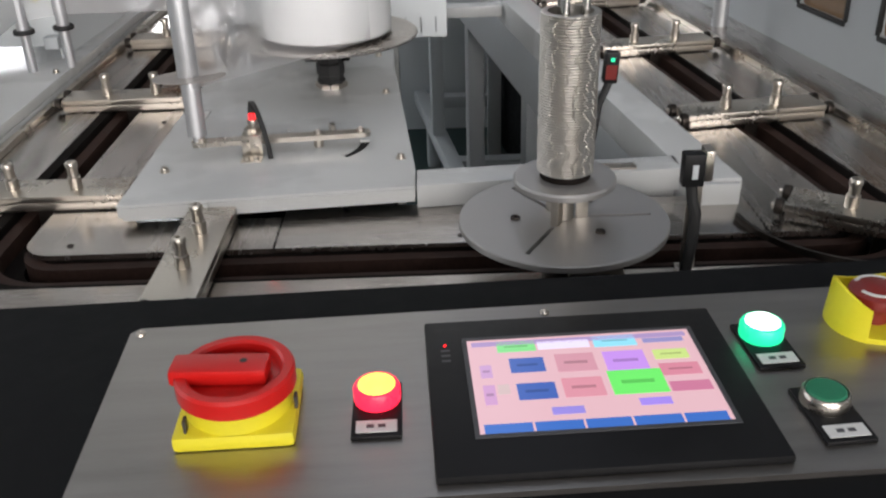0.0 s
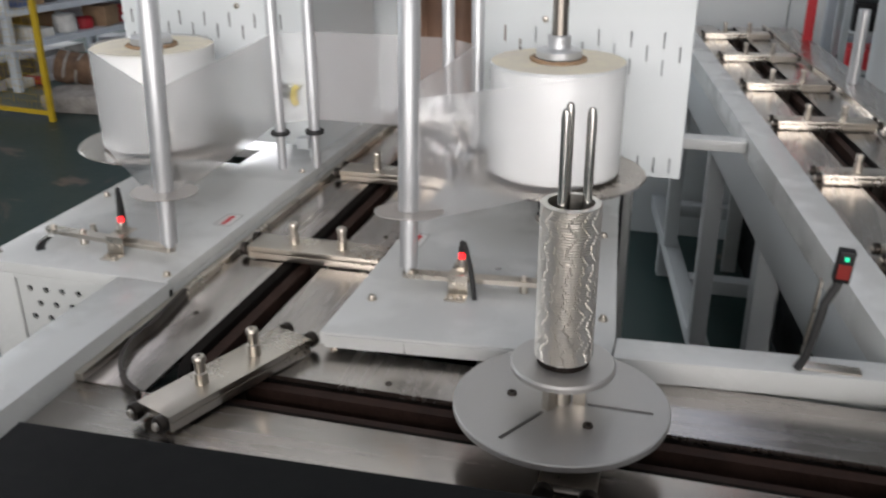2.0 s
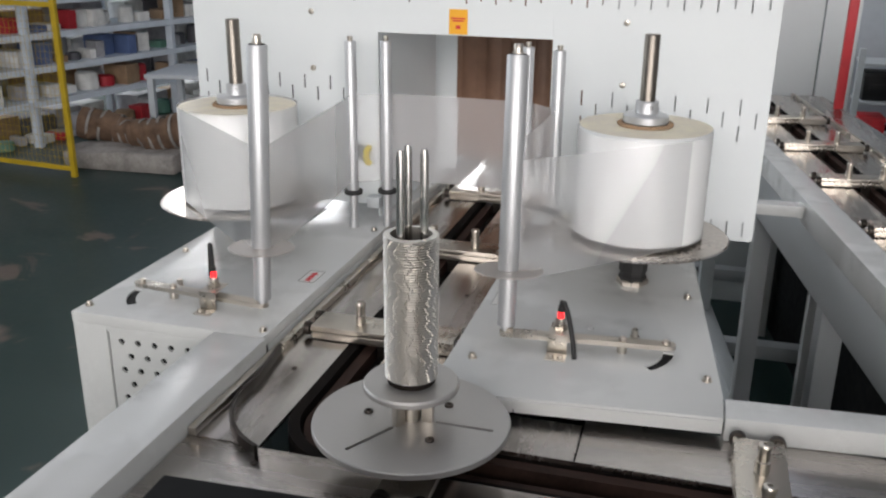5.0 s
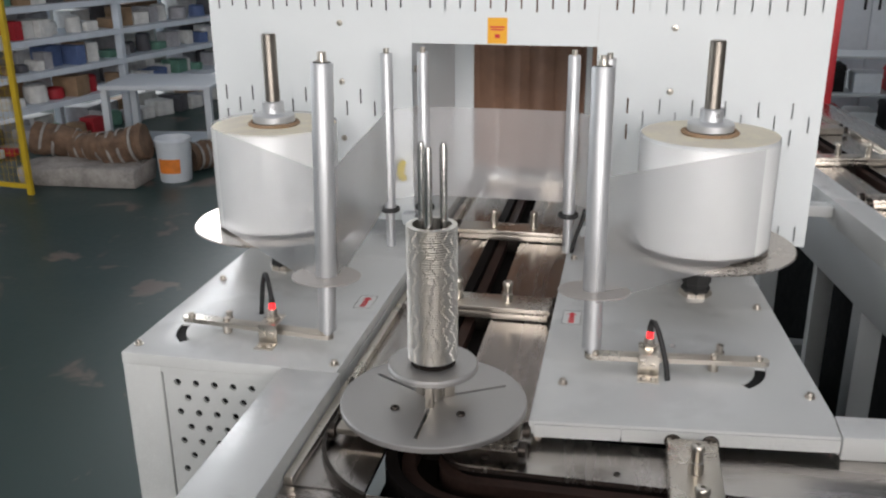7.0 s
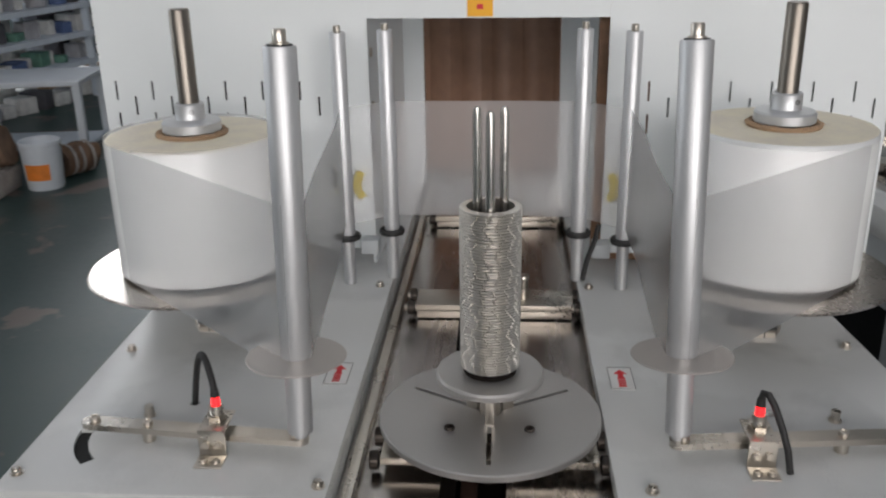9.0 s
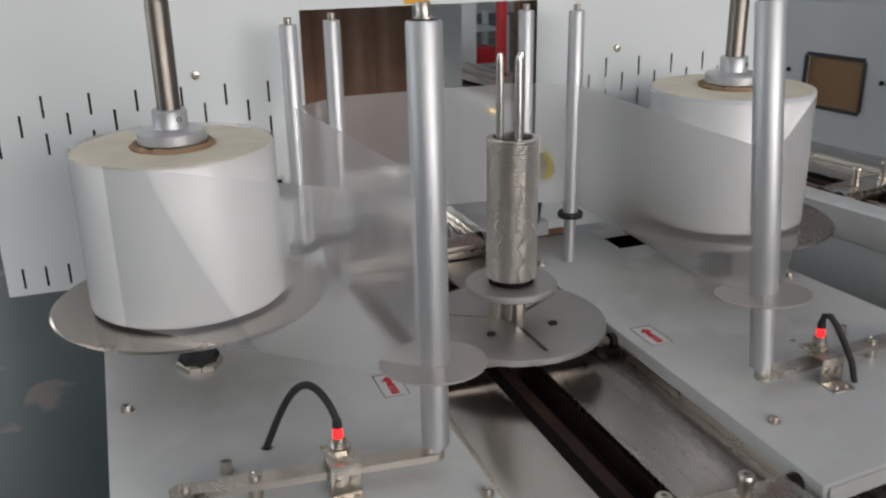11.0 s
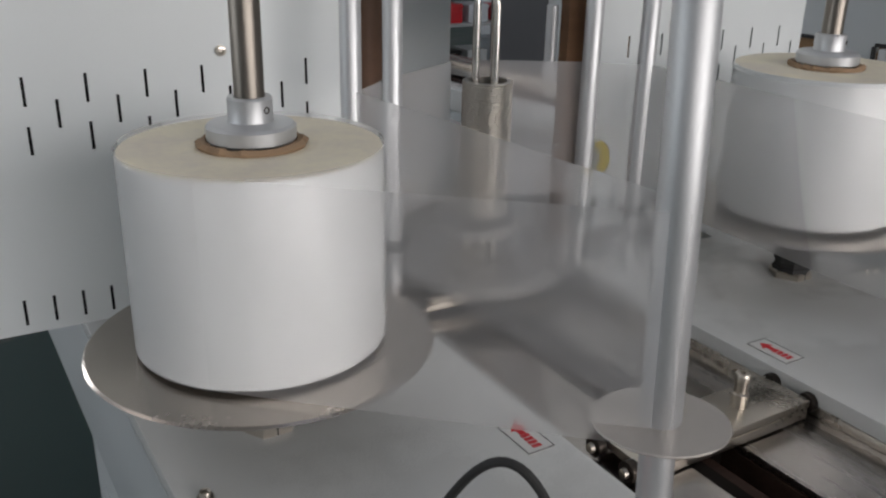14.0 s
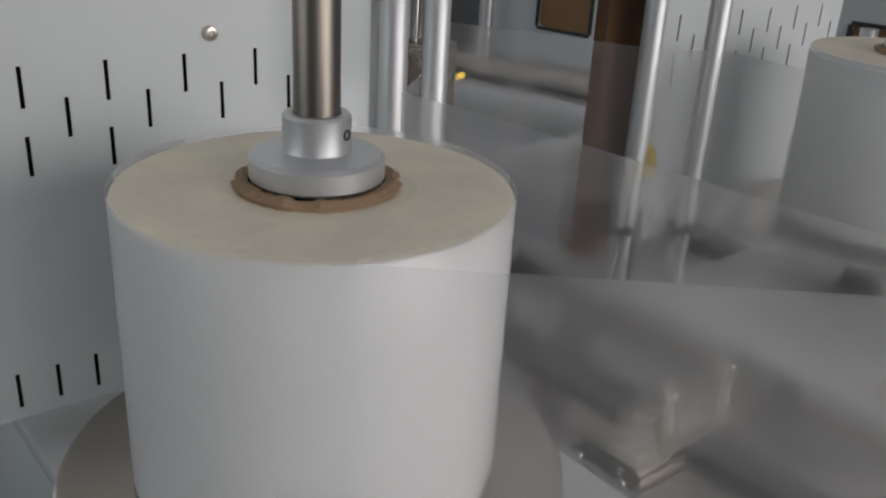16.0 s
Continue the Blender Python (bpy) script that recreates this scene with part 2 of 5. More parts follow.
def tube(bm, pts, r, seg=10):
    """A round cable along points."""
    pts = [Vector(p) for p in pts]
    rings = []
    for i, p in enumerate(pts):
        d = (pts[min(i + 1, len(pts) - 1)] - pts[max(i - 1, 0)]).normalized()
        a = d.orthogonal().normalized() if i == 0 else (a - d * a.dot(d)).normalized()
        b = d.cross(a)
        rings.append([bm.verts.new(p + (a * math.cos(2 * math.pi * k / seg) + b * math.sin(2 * math.pi * k / seg)) * r) for k in range(seg)])
    for u, v in zip(rings, rings[1:]):
        for k in range(seg):
            bm.faces.new((u[k], u[(k + 1) % seg], v[(k + 1) % seg], v[k]))
    bm.faces.new(rings[0][::-1])
    bm.faces.new(rings[-1])


def prism(bm, outline, z0, z1):
    lo, hi = [bm.verts.new((x, y, z0)) for x, y in outline], [bm.verts.new((x, y, z1)) for x, y in outline]
    bm.faces.new(lo[::-1])
    bm.faces.new(hi)
    for k in range(len(lo)):
        bm.faces.new((lo[k], lo[(k + 1) % len(lo)], hi[(k + 1) % len(hi)], hi[k]))


def strip(bm, line, o0, o1, z0, z1):
    """A bar of rectangular section that follows a plan line, between two offsets to its left."""
    pts = [Vector((x, y)) for x, y in line]
    a, b = [], []
    for i, p in enumerate(pts):
        d = (pts[min(i + 1, len(pts) - 1)] - pts[max(i - 1, 0)]).normalized()
        s = Vector((-d.y, d.x))
        a.append(p + s * o0)
        b.append(p + s * o1)
    for z, flip in ((z0, True), (z1, False)):
        va, vb = [bm.verts.new((*p, z)) for p in a], [bm.verts.new((*p, z)) for p in b]
        for k in range(len(va) - 1):
            q = (va[k], va[k + 1], vb[k + 1], vb[k])
            bm.faces.new(q[::-1] if flip else q)
    bm.verts.ensure_lookup_table()
    n = len(pts)
    base = len(bm.verts) - 4 * n
    vs = list(bm.verts)[base:]
    la, lb, ha, hb = vs[:n], vs[n:2 * n], vs[2 * n:3 * n], vs[3 * n:]
    for k in range(n - 1):
        bm.faces.new((la[k], la[k + 1], ha[k + 1], ha[k]))
        bm.faces.new((lb[k + 1], lb[k], hb[k], hb[k + 1]))
    bm.faces.new((la[0], ha[0], hb[0], lb[0]))
    bm.faces.new((la[-1], lb[-1], hb[-1], ha[-1]))


def mesh_of(bm, name, material, smooth):
    bmesh.ops.recalc_face_normals(bm, faces=bm.faces)
    me = bpy.data.meshes.new(name)
    bm.to_mesh(me)
    bm.free()
    me.materials.append(material)
    if smooth:
        me.shade_smooth()
        me.set_sharp_from_angle(angle=radians(35))
    return me


def part(name, bm, material, parent=None, label="", smooth=True, m=None):
    """One mesh object from a bmesh, under a thing or a part."""
    ob = new(name, mesh_of(bm, name, material, smooth))
    if parent is not None:
        ob.parent = parent
    if m is not None:
        ob.matrix_basis = m
    return tagged(ob, label)


def again(name, data, parent, m, label=""):
    """Another object on a mesh that exists already."""
    ob = new(name, data)
    ob.parent, ob.matrix_basis = parent, m
    return tagged(ob, label)


def thing(name, x=0.0, y=0.0, z=0.0, label="", category="", group="", kind="", rz=0.0):
    ob = new(name)
    ob.empty_display_size = 0.05
    ob.matrix_basis = pose(x, y, z, 0, 0, rz)
    return tagged(ob, label, category, group, kind)


def solid(name, boxes, material, parent=None, label="", bevel=0.0015, category="", kind="", group=""):
    bm = bmesh.new()
    for b in boxes:
        box(bm, *b, bevel)
    return tagged(part(name, bm, material, parent, label), "", category, group, kind)


def carve(ob, cutter_bm):
    """Cuts openings right through a mesh."""
    me = bpy.data.meshes.new("cutter")
    bmesh.ops.recalc_face_normals(cutter_bm, faces=cutter_bm.faces)
    cutter_bm.to_mesh(me)
    cutter_bm.free()
    cut = new("cutter", me)
    mod = ob.modifiers.new("cut", "BOOLEAN")
    mod.operation, mod.object, mod.solver = "DIFFERENCE", cut, "EXACT"
    dg = bpy.context.evaluated_depsgraph_get()
    done = bpy.data.meshes.new_from_object(ob.evaluated_get(dg))
    ob.modifiers.clear()
    old = ob.data
    ob.data = done
    bpy.data.objects.remove(cut)
    bpy.data.meshes.remove(old)
    return ob


def arc_line(cx, cy, r, a0, a1, n=10):
    return [(cx + r * math.cos(radians(a0 + (a1 - a0) * k / n)), cy + r * math.sin(radians(a0 + (a1 - a0) * k / n))) for k in range(n + 1)]


TOP, DECK = 0.90, 0.872


def lean(bm):
    """The outer lane runs a little askew to the infeed lane: shifts what stands along it."""
    for v in bm.verts:
        v.co.x -= LEAN * max(0.0, v.co.y - 0.95)
    return bm


LEAN = 0.15

# ---- hall ----
def hall():
    bm = bmesh.new()
    box(bm, -9.2, 9.2, -6.2, 14.2, -0.1, 0.0)
    tagged(part("floor", bm, FLOORM, smooth=False), "worn green epoxy factory floor with bare patches", "floor", kind="structure")
    win = [("wall_west", (-9.2, -9.0, -6, 14)), ("wall_east", (9.0, 9.2, -6, 14)), ("wall_south", (-9.2, 9.2, -6.2, -6)), ("wall_north", (-9.2, 9.2, 14, 14.2))]
    for name, (x0, x1, y0, y1) in win:
        bm = bmesh.new()
        if name == "wall_west":
            for b in ((0, 1.8, -6, 14), (4.2, 6, -6, 14), (1.8, 4.2, -6, -0.2), (1.8, 4.2, 9.2, 14)):
                box(bm, x0, x1, b[2], b[3], b[0], b[1])
        elif name == "wall_north":
            for b in ((0, 3.1, -9.2, 9.2), (5.7, 6, -9.2, 9.2), (3.1, 5.7, -9.2, -8.2), (3.1, 5.7, -3.0, 9.2)):
                box(bm, b[2], b[3], y0, y1, b[0], b[1])
        else:
            box(bm, x0, x1, y0, y1, 0, 6)
        tagged(part(name, bm, WALLP, smooth=False), "pale painted factory hall wall", "wall", kind="structure")
    bm = bmesh.new()
    for x0, x1 in ((-9.2, -5.9), (-4.1, -0.4), (1.4, 5.1), (6.9, 9.2)):
        box(bm, x0, x1, -6.2, 14.2, 6.0, 6.1)
    for x0, x1 in ((-5.9, -4.1), (-0.4, 1.4), (5.1, 6.9)):
        box(bm, x0, x1, -6.2, -3.8, 6.0, 6.1)
        box(bm, x0, x1, 9.8, 14.2, 6.0, 6.1)
    tagged(part("ceiling", bm, CEIL, smooth=False), "grey sheet ceiling with long roof lights", "ceiling", kind="structure")


# ---- chain loop ----
R_ARC = 0.06
ARC = R_ARC * math.pi / 2
LEFT_X, FRONT_Y, RIGHT_X = 0.014, 0.836, 0.955
PITCH = 0.355
FRONT_LEN = RIGHT_X - LEFT_X - 2 * R_ARC


def on_loop(s):
    """Place and heading at s metres along the chain; s = 0 where the front run meets the corner into the infeed lane."""
    if s >= ARC:
        return LEFT_X, FRONT_Y + R_ARC + s - ARC, 90.0
    if s >= 0:
        a = s / R_ARC
        return LEFT_X + R_ARC - R_ARC * math.sin(a), FRONT_Y + R_ARC - R_ARC * math.cos(a), 180.0 - math.degrees(a)
    if s >= -FRONT_LEN:
        return LEFT_X + R_ARC - s, FRONT_Y, 180.0
    u = s + FRONT_LEN
    if u >= -ARC:
        a = -u / R_ARC
        return RIGHT_X - R_ARC + R_ARC * math.sin(a), FRONT_Y + R_ARC - R_ARC * math.cos(a), 180.0 + math.degrees(a)
    y = FRONT_Y + R_ARC - (u + ARC)
    return RIGHT_X - LEAN * max(0.0, y - 0.95), y, 270.0 + (8.5 if y > 0.95 else 0.0)


TRAVEL = [(0.0, -0.527), (3.5, -0.200), (4.2, -0.134), (7.0, 0.132), (8.0, 0.228), (9.5, 0.368), (10.2, 0.424), (12.5, 0.612), (14.0, 0.728), (16.0, 0.868)]


def travelled(t):
    return float(np.interp(t, [a for a, b in TRAVEL], [b for a, b in TRAVEL]))


LOOP = [(RIGHT_X - LEAN * 2.45, 3.4), (RIGHT_X, 0.95), (RIGHT_X, FRONT_Y + R_ARC)] + arc_line(RIGHT_X - R_ARC, FRONT_Y + R_ARC, R_ARC, 0, -90)[1:] + \
       [(LEFT_X + R_ARC, FRONT_Y)] + arc_line(LEFT_X + R_ARC, FRONT_Y + R_ARC, R_ARC, -90, -180)[1:] + [(LEFT_X, 3.3)]


def conveyor():
    c = thing("chain_conveyor", 0, 0, 0, "stainless steel deck conveyor with a dark chain slot round a loop", "conveyor")
    bm = bmesh.new()
    box(bm, -0.1212, -0.030, 0.802, 3.3, DECK - 0.006, DECK, 0.0008)
    part("outer_deck", bm, STEELX, c)
    bm = bmesh.new()
    box(bm, -0.115, 1.09, 0.60, 0.800, DECK - 0.006, DECK, 0.0008)
    part("front_deck", bm, STEEL, c)
    bm = bmesh.new()
    corner = arc_line(0.030 + 0.035, 0.869 + 0.035, 0.035, 180, 270, 8)
    prism(bm, corner + [(0.30, 0.869), (0.30, 0.945), (0.13, 0.945), (0.13, 3.3), (0.030, 3.3)], DECK - 0.006, DECK)
    part("inner_deck", bm, STEELX, c)
    bm = bmesh.new()
    box(bm, 0.302, 0.825, 0.869, 0.968, DECK - 0.006, DECK, 0.0008)
    part("inner_deck", bm, STEEL, c)
    bm = bmesh.new()
    corner = arc_line(0.922 - 0.035, 0.869 + 0.035, 0.035, -90, 0, 8)
    prism(bm, [(0.827, 0.869)] + corner + [(0.922, 0.95), (0.922, 3.4), (0.821, 3.4), (0.821, 0.95), (0.821, 0.945), (0.827, 0.945)], DECK - 0.006, DECK)
    lean(bm)
    part("inner_deck", bm, STEELX, c)
    bm = bmesh.new()
    prism(bm, [(0.988, 0.802), (1.09, 0.802), (1.09, 0.95), (1.09, 3.4), (0.988, 3.4), (0.988, 0.95)], DECK - 0.006, DECK)
    lean(bm)
    part("outer_deck", bm, STEELX, c)
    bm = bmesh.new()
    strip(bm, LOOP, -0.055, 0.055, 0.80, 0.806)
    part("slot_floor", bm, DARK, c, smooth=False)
    # near-black walls added as shade; one hides the bright deck edge
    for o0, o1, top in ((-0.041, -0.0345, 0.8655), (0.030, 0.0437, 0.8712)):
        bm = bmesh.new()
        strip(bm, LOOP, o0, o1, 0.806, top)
        part("slot_shade_wall", bm, DARK, c, smooth=False)
    for o0, o1, z1 in ((-0.029, -0.015, 0.864), (0.011, 0.026, 0.864)):
        bm = bmesh.new()
        strip(bm, LOOP, o0, o1, 0.806, z1)
        part("wear_strip", bm, BROWNRAIL, c, "dark brown wear strip", smooth=False)
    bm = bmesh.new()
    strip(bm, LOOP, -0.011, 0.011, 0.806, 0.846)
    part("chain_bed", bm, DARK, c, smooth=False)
    # steel rails along the lane edges, on which the rollers run
    for x0, x1, y0, y1 in ((-0.115, -0.105, 0.80, 3.0), (0.125, 0.135, 0.945, 3.0), (1.08, 1.09, 0.95, 3.4), (0.823, 0.831, 0.98, 3.4)):
        bm = bmesh.new()
        box(bm, x0, x1, y0, y1, DECK, DECK + 0.010, 0.0015)
        if x0 > 0.7:
            lean(bm)
        part("edge_rail", bm, NICKEL, c)
    # bent guide that leads the rollers round the outside of the corner
    bm = bmesh.new()
    line = [(-0.108, 1.02)] + arc_line(0.03, 0.90, 0.128, 170, 245, 12)
    strip(bm, line, -0.0025, 0.0025, DECK, DECK + 0.012)
    part("corner_guide", bm, CHAINM, c, "bent dark steel guide round the lane corner")
    bm = bmesh.new()
    line = arc_line(0.935, 0.915, 0.135, 185, 262, 12)
    strip(bm, line, -0.002, 0.002, DECK, DECK + 0.007)
    part("corner_guide", bm, CHAINM, c, "bent dark steel guide round the lane corner")
    # countersunk screws and seams in the sheets
    for x, y in ((-0.02, 0.77), (0.22, 0.885), (0.50, 0.885), (0.08, 0.89), (0.42, 0.77), (0.70, 0.77), (-0.07, 0.98), (0.08, 1.28), (0.8, 1.25)):
        bm = bmesh.new()
        lathe(bm, [(0, DECK + 0.0004), (0.0012, DECK + 0.0006), (0.0032, DECK + 0.0012), (0.004, DECK + 0.0002), (0.004, DECK - 0.001)], 12, Matrix.Translation((x, y, 0)))
        part("deck_screw", bm, CHAINM, c)
    # legs and side skirts beneath
    for x, y in ((-0.10, 0.66), (1.0, 0.66), (0.78, 2.6), (0.70, 3.3)):
        bm = bmesh.new()
        box(bm, x - 0.025, x + 0.025, y - 0.025, y + 0.025, 0.0, DECK - 0.006, 0.003)
        part("leg", bm, WHITE, c)
    bm = bmesh.new()
    box(bm, -0.115, 1.09, 0.58, 0.598, 0.70, DECK - 0.008, 0.002)
    part("front_skirt", bm, GREY, c)
    return c


def pin_bracket():
    """One crosswise carrier of the chain; its travel runs along its local x."""
    b = thing("pin_bracket", 0, 0, 0, "nickel-plated crossbar carrier with two upright pins on the chain", "carrier", "carriers on the chain")
    bm = bmesh.new()
    box(bm, -0.026, 0.026, -0.100, 0.100, 0.884, 0.892, 0.0012)
    part("crossbar", bm, NICKEL, b)
    for x in (-0.0245, 0.0245):
        bm = bmesh.new()
        box(bm, x - 0.002, x + 0.002, -0.098, 0.098, 0.874, 0.8839, 0.001)
        part("flange", bm, NICKEL, b)
    bm = bmesh.new()
    box(bm, -0.012, 0.012, -0.010, 0.010, 0.846, 0.884, 0.001)
    part("chain_lug", bm, CHAINM, b)
    for y in (-0.037, 0.037):
        bm = bmesh.new()
        lathe(bm, [(0, 0.892), (0.0075, 0.892), (0.0075, 0.905), (0.006, 0.906), (0.006, 0.917), (0.0072, 0.918), (0.0072, 0.922), (0.006, 0.924), (0.0025, 0.9245), (0.0025, 0.921), (0, 0.921)], 20, Matrix.Translation((0, y, 0)))
        part("pin", bm, NICKEL, b)
    for x in (-0.020, 0.020):
        for y in (-0.106, 0.106):
            bm = bmesh.new()
            lathe(bm, [(0, -0.005), (0.005, -0.005), (0.009, -0.004), (0.0095, 0.0), (0.009, 0.004), (0.005, 0.005), (0, 0.005)], 18, pose(x, y, 0.8855, 90))
            r = part("end_roller", bm, CHAINM, b, "dark ball-bearing roller")
            bm = bmesh.new()
            lathe(bm, [(0, -0.0085), (0.004, -0.0085), (0.0045, -0.006), (0.0045, 0.0065), (0.003, 0.008), (0, 0.008)], 12, pose(x, y, 0.8855, 90))
            part("roller_screw", bm, NICKEL, r)
    return b


def ring_mesh():
    """A flat steel ring with a half-round rim and narrow notches round it."""
    bm, n = bmesh.new(), 180
    loops = []
    for k in range(n):
        a = 2 * math.pi * k / n
        d = 0.0013 if k % 12 == 0 else 0.0
        prof = ((0.0210, 0.0), (0.0258 - d, 0.0), (0.0269 - d, 0.0003), (0.0275 - d, 0.0009), (0.0275 - d, 0.0015), (0.0269 - d, 0.0021), (0.0258 - d, 0.0024), (0.0210, 0.0024))
        loops.append([bm.verts.new((r * math.cos(a), r * math.sin(a), z)) for r, z in prof])
    for k in range(n):
        a, b = loops[k], loops[(k + 1) % n]
        for j in range(8):
            bm.faces.new((a[j], b[j], b[(j + 1) % 8], a[(j + 1) % 8]))
    return mesh_of(bm, "ring", RING, False)


def mandrel():
    """The carrier with the stack of rings; it rides on its own crossbar."""
    c = thing("ring_mandrel", 0, 0, 0, "round carrier plate with a tall stack of bright steel rings", "mandrel")
    bm = bmesh.new()
    lathe(bm, [(0, 0.9065), (0.1028, 0.9065), (0.1045, 0.9075), (0.1045, 0.913), (0.1035, 0.914), (0, 0.914)], 96)
    plate = part("carrier_plate", bm, DISC, c, "matt grey round plate with three radial slots")
    cut = bmesh.new()
    for a in (-90, 30, 150):
        box(cut, 0.026, 0.088, -0.0022, 0.0022, 0.89, 0.92, 0, pose(0, 0, 0, 0, 0, a))
    carve(plate, cut)
    for a in (-140, -40, 90):
        bm = bmesh.new()
        lathe(bm, [(0, 0.9145), (0.0022, 0.9145), (0.0025, 0.9163), (0.0045, 0.9163), (0.005, 0.9155), (0.005, 0.914), (0, 0.914)], 16, pose(0.048 * math.cos(radians(a)), 0.048 * math.sin(radians(a)), 0))
        part("socket_screw", bm, CHAINM, plate)
    for a in (-90, 30, 150):
        bm = bmesh.new()
        box(bm, 0.012, 0.024, -0.004, 0.004, 0.914, 0.953, 0.0008, pose(0, 0, 0, 0, 0, a))
        part("jaw", bm, NICKEL, c)
    bm = bmesh.new()
    rod(bm, 0.010, 0.914, 0.953)
    part("centre_post", bm, NICKEL, c)
    bm = bmesh.new()
    lathe(bm, [(0, 0.951), (0.048, 0.951), (0.050, 0.9525), (0.050, 0.957), (0.0485, 0.959), (0, 0.959)], 72)
    part("upper_plate", bm, DISC, c)
    bm = bmesh.new()
    lathe(bm, [(0, 0.959), (0.0245, 0.959), (0.0245, 0.966), (0.0, 0.966)], 40)
    part("support_collar", bm, DARK, c, "dark collar under the ring stack")
    for a in (-90, 30, 150):
        bm = bmesh.new()
        x, y = 0.0135 * math.cos(radians(a)), 0.0135 * math.sin(radians(a))
        lathe(bm, [(0, 0.965), (0.0042, 0.965), (0.0042, 1.198), (0.0030, 1.204), (0.0012, 1.205), (0, 1.203)], 16, Matrix.Translation((x, y, 0)))
        part("rod", bm, CHROME, c)
    bm = bmesh.new()
    box(bm, -0.100, 0.100, -0.048, 0.004, 0.884, 0.892, 0.0012)
    part("crossbar", bm, NICKEL, c)
    bm = bmesh.new()
    rod(bm, 0.02, 0.846, 0.9065)
    part("chain_lug", bm, CHAINM, c)
    for x in (-0.106, 0.106):
        for y in (-0.042, -0.002):
            bm = bmesh.new()
            lathe(bm, [(0, -0.005), (0.005, -0.005), (0.009, -0.004), (0.0095, 0.0), (0.009, 0.004), (0.005, 0.005), (0, 0.005)], 18, pose(x, y, 0.8855, 0, 90))
            part("end_roller", bm, CHAINM, c, "dark ball-bearing roller")
    data, turn, rnd = ring_mesh(), 0.0, random.Random(4)
    for k in range(59):
        turn += (4.5 if (k // 5) % 2 else -4.5) * rnd.choice((0.0, 1.0, 1.0)) + rnd.gauss(0, 1.2) + rnd.choice((0, 0, 0, 0, 0, 9.0))
        again("ring", data, c, pose(rnd.uniform(-2e-4, 2e-4), rnd.uniform(-2e-4, 2e-4), 0.966 + 0.0026 * k, 0, 0, turn))
    return c


# ---- tables and frame ----
def bolt(parent, x, y, z, r=0.0044):
    bm = bmesh.new()
    lathe(bm, [(0, z + 0.0055), (r * 0.45, z + 0.0055), (r * 0.5, z + 0.0035), (r * 0.9, z + 0.0055), (r, z + 0.0045), (r, z + 0.001), (r * 1.4, z + 0.001), (r * 1.4, z), (0, z)], 14, Matrix.Translation((x, y, 0)))
    part("table_bolt", bm, NICKEL, parent)


def film_table(side):
    """A film table beside the infeed lane; side is -1 or 1."""
    t = thing("film_table", 0, 0, 0, "white powder-coated cabinet table with a perforated front panel" if side < 0 else "white powder-coated steel table top on the machine frame", "table", "film tables")
    f = lambda a, b: (min(side * a, side * b), max(side * a, side * b))
    x0, x1 = f(0.122, 0.413 if side < 0 else 0.425)
    y0 = 1.0 if side < 0 else 0.936
    bm = bmesh.new()
    if side < 0:
        box(bm, x0, x1, y0, 2.4, TOP - 0.016, TOP, 0.0018)
    else:
        prism(bm, [(x0, 0.928), (0.451, 0.957), (0.451, 1.004), (0.412, 1.45), (0.375, 2.4), (x0, 2.4)], TOP - 0.016, TOP)
        bmesh.ops.bevel(bm, geom=bm.edges[:], offset=0.0018, segments=2, affect="EDGES", profile=0.6)
    top = part("table_top", bm, WHITE, t)
    cut = bmesh.new()
    # bowed slot for the swing arm, cable hole and the open bay near the machine
    arc = arc_line(-0.300 if side < 0 else 0.316, 1.098 if side < 0 else 1.107, 0.070, 180 if side < 0 else 0, 180 + 48 if side < 0 else -48, 8)
    strip(cut, arc, -0.0065, 0.0065, 0.86, 0.93)
    lathe(cut, [(0, 0.86), (0.005, 0.86), (0.005, 0.93), (0, 0.93)], 12, Matrix.Translation((side * 0.283, 1.152, 0)))
    bx = f(0.265, 0.338)
    box(cut, bx[0], bx[1], 1.475, 1.56, 0.86, 0.93)
    carve(top, cut)
    # black strip just below the top gives the arm slot its shade
    bm = bmesh.new()
    strip(bm, arc, -0.0062, 0.0062, TOP - 0.006, TOP - 0.003)
    part("slot_shade_strip", bm, HOLE, t, "black strip that puts shade into the slot", smooth=False)
    # black sheet added below the openings so they look unlit
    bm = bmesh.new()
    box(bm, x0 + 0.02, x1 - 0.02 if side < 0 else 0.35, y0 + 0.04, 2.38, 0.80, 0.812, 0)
    part("under_shade_sheet", bm, HOLE, t, smooth=False)
    for x, y in ((0.402, 1.026), (0.131, 1.018), (0.320, 1.127), (0.394, 1.266), (0.136, 1.46), (0.395, 1.50)) if side < 0 else ((0.433, 1.042), (0.152, 1.023), (0.341, 1.143), (0.405, 1.30), (0.136, 1.46), (0.385, 1.50)):
        bolt(t, side * x, y, TOP)
    bm = bmesh.new()
    rod(bm, 0.0045, TOP, TOP + 0.011, -0.320 if side < 0 else 0.341, 1.127 if side < 0 else 1.143, 12)
    part("stud", bm, NICKEL, t)
    if side < 0:
        # cabinet: side, front frame and the perforated panel
        bm = bmesh.new()
        box(bm, -0.413, -0.4115, 1.0015, 2.15, 0.732, TOP - 0.016, 0.0005)
        box(bm, -0.4105, -0.405, 1.0125, 1.68, 0.05, 0.730, 0.001)
        part("side_panel", bm, GREY, t)
        bm = bmesh.new()
        box(bm, -0.1235, -0.1222, 1.013, 2.39, 0.80, TOP - 0.0165, 0.0004)
        part("inner_skirt", bm, WHITE, t)
        bm = bmesh.new()
        box(bm, -0.412, -0.360, 1.0005, 1.012, 0.05, TOP - 0.016, 0.001)
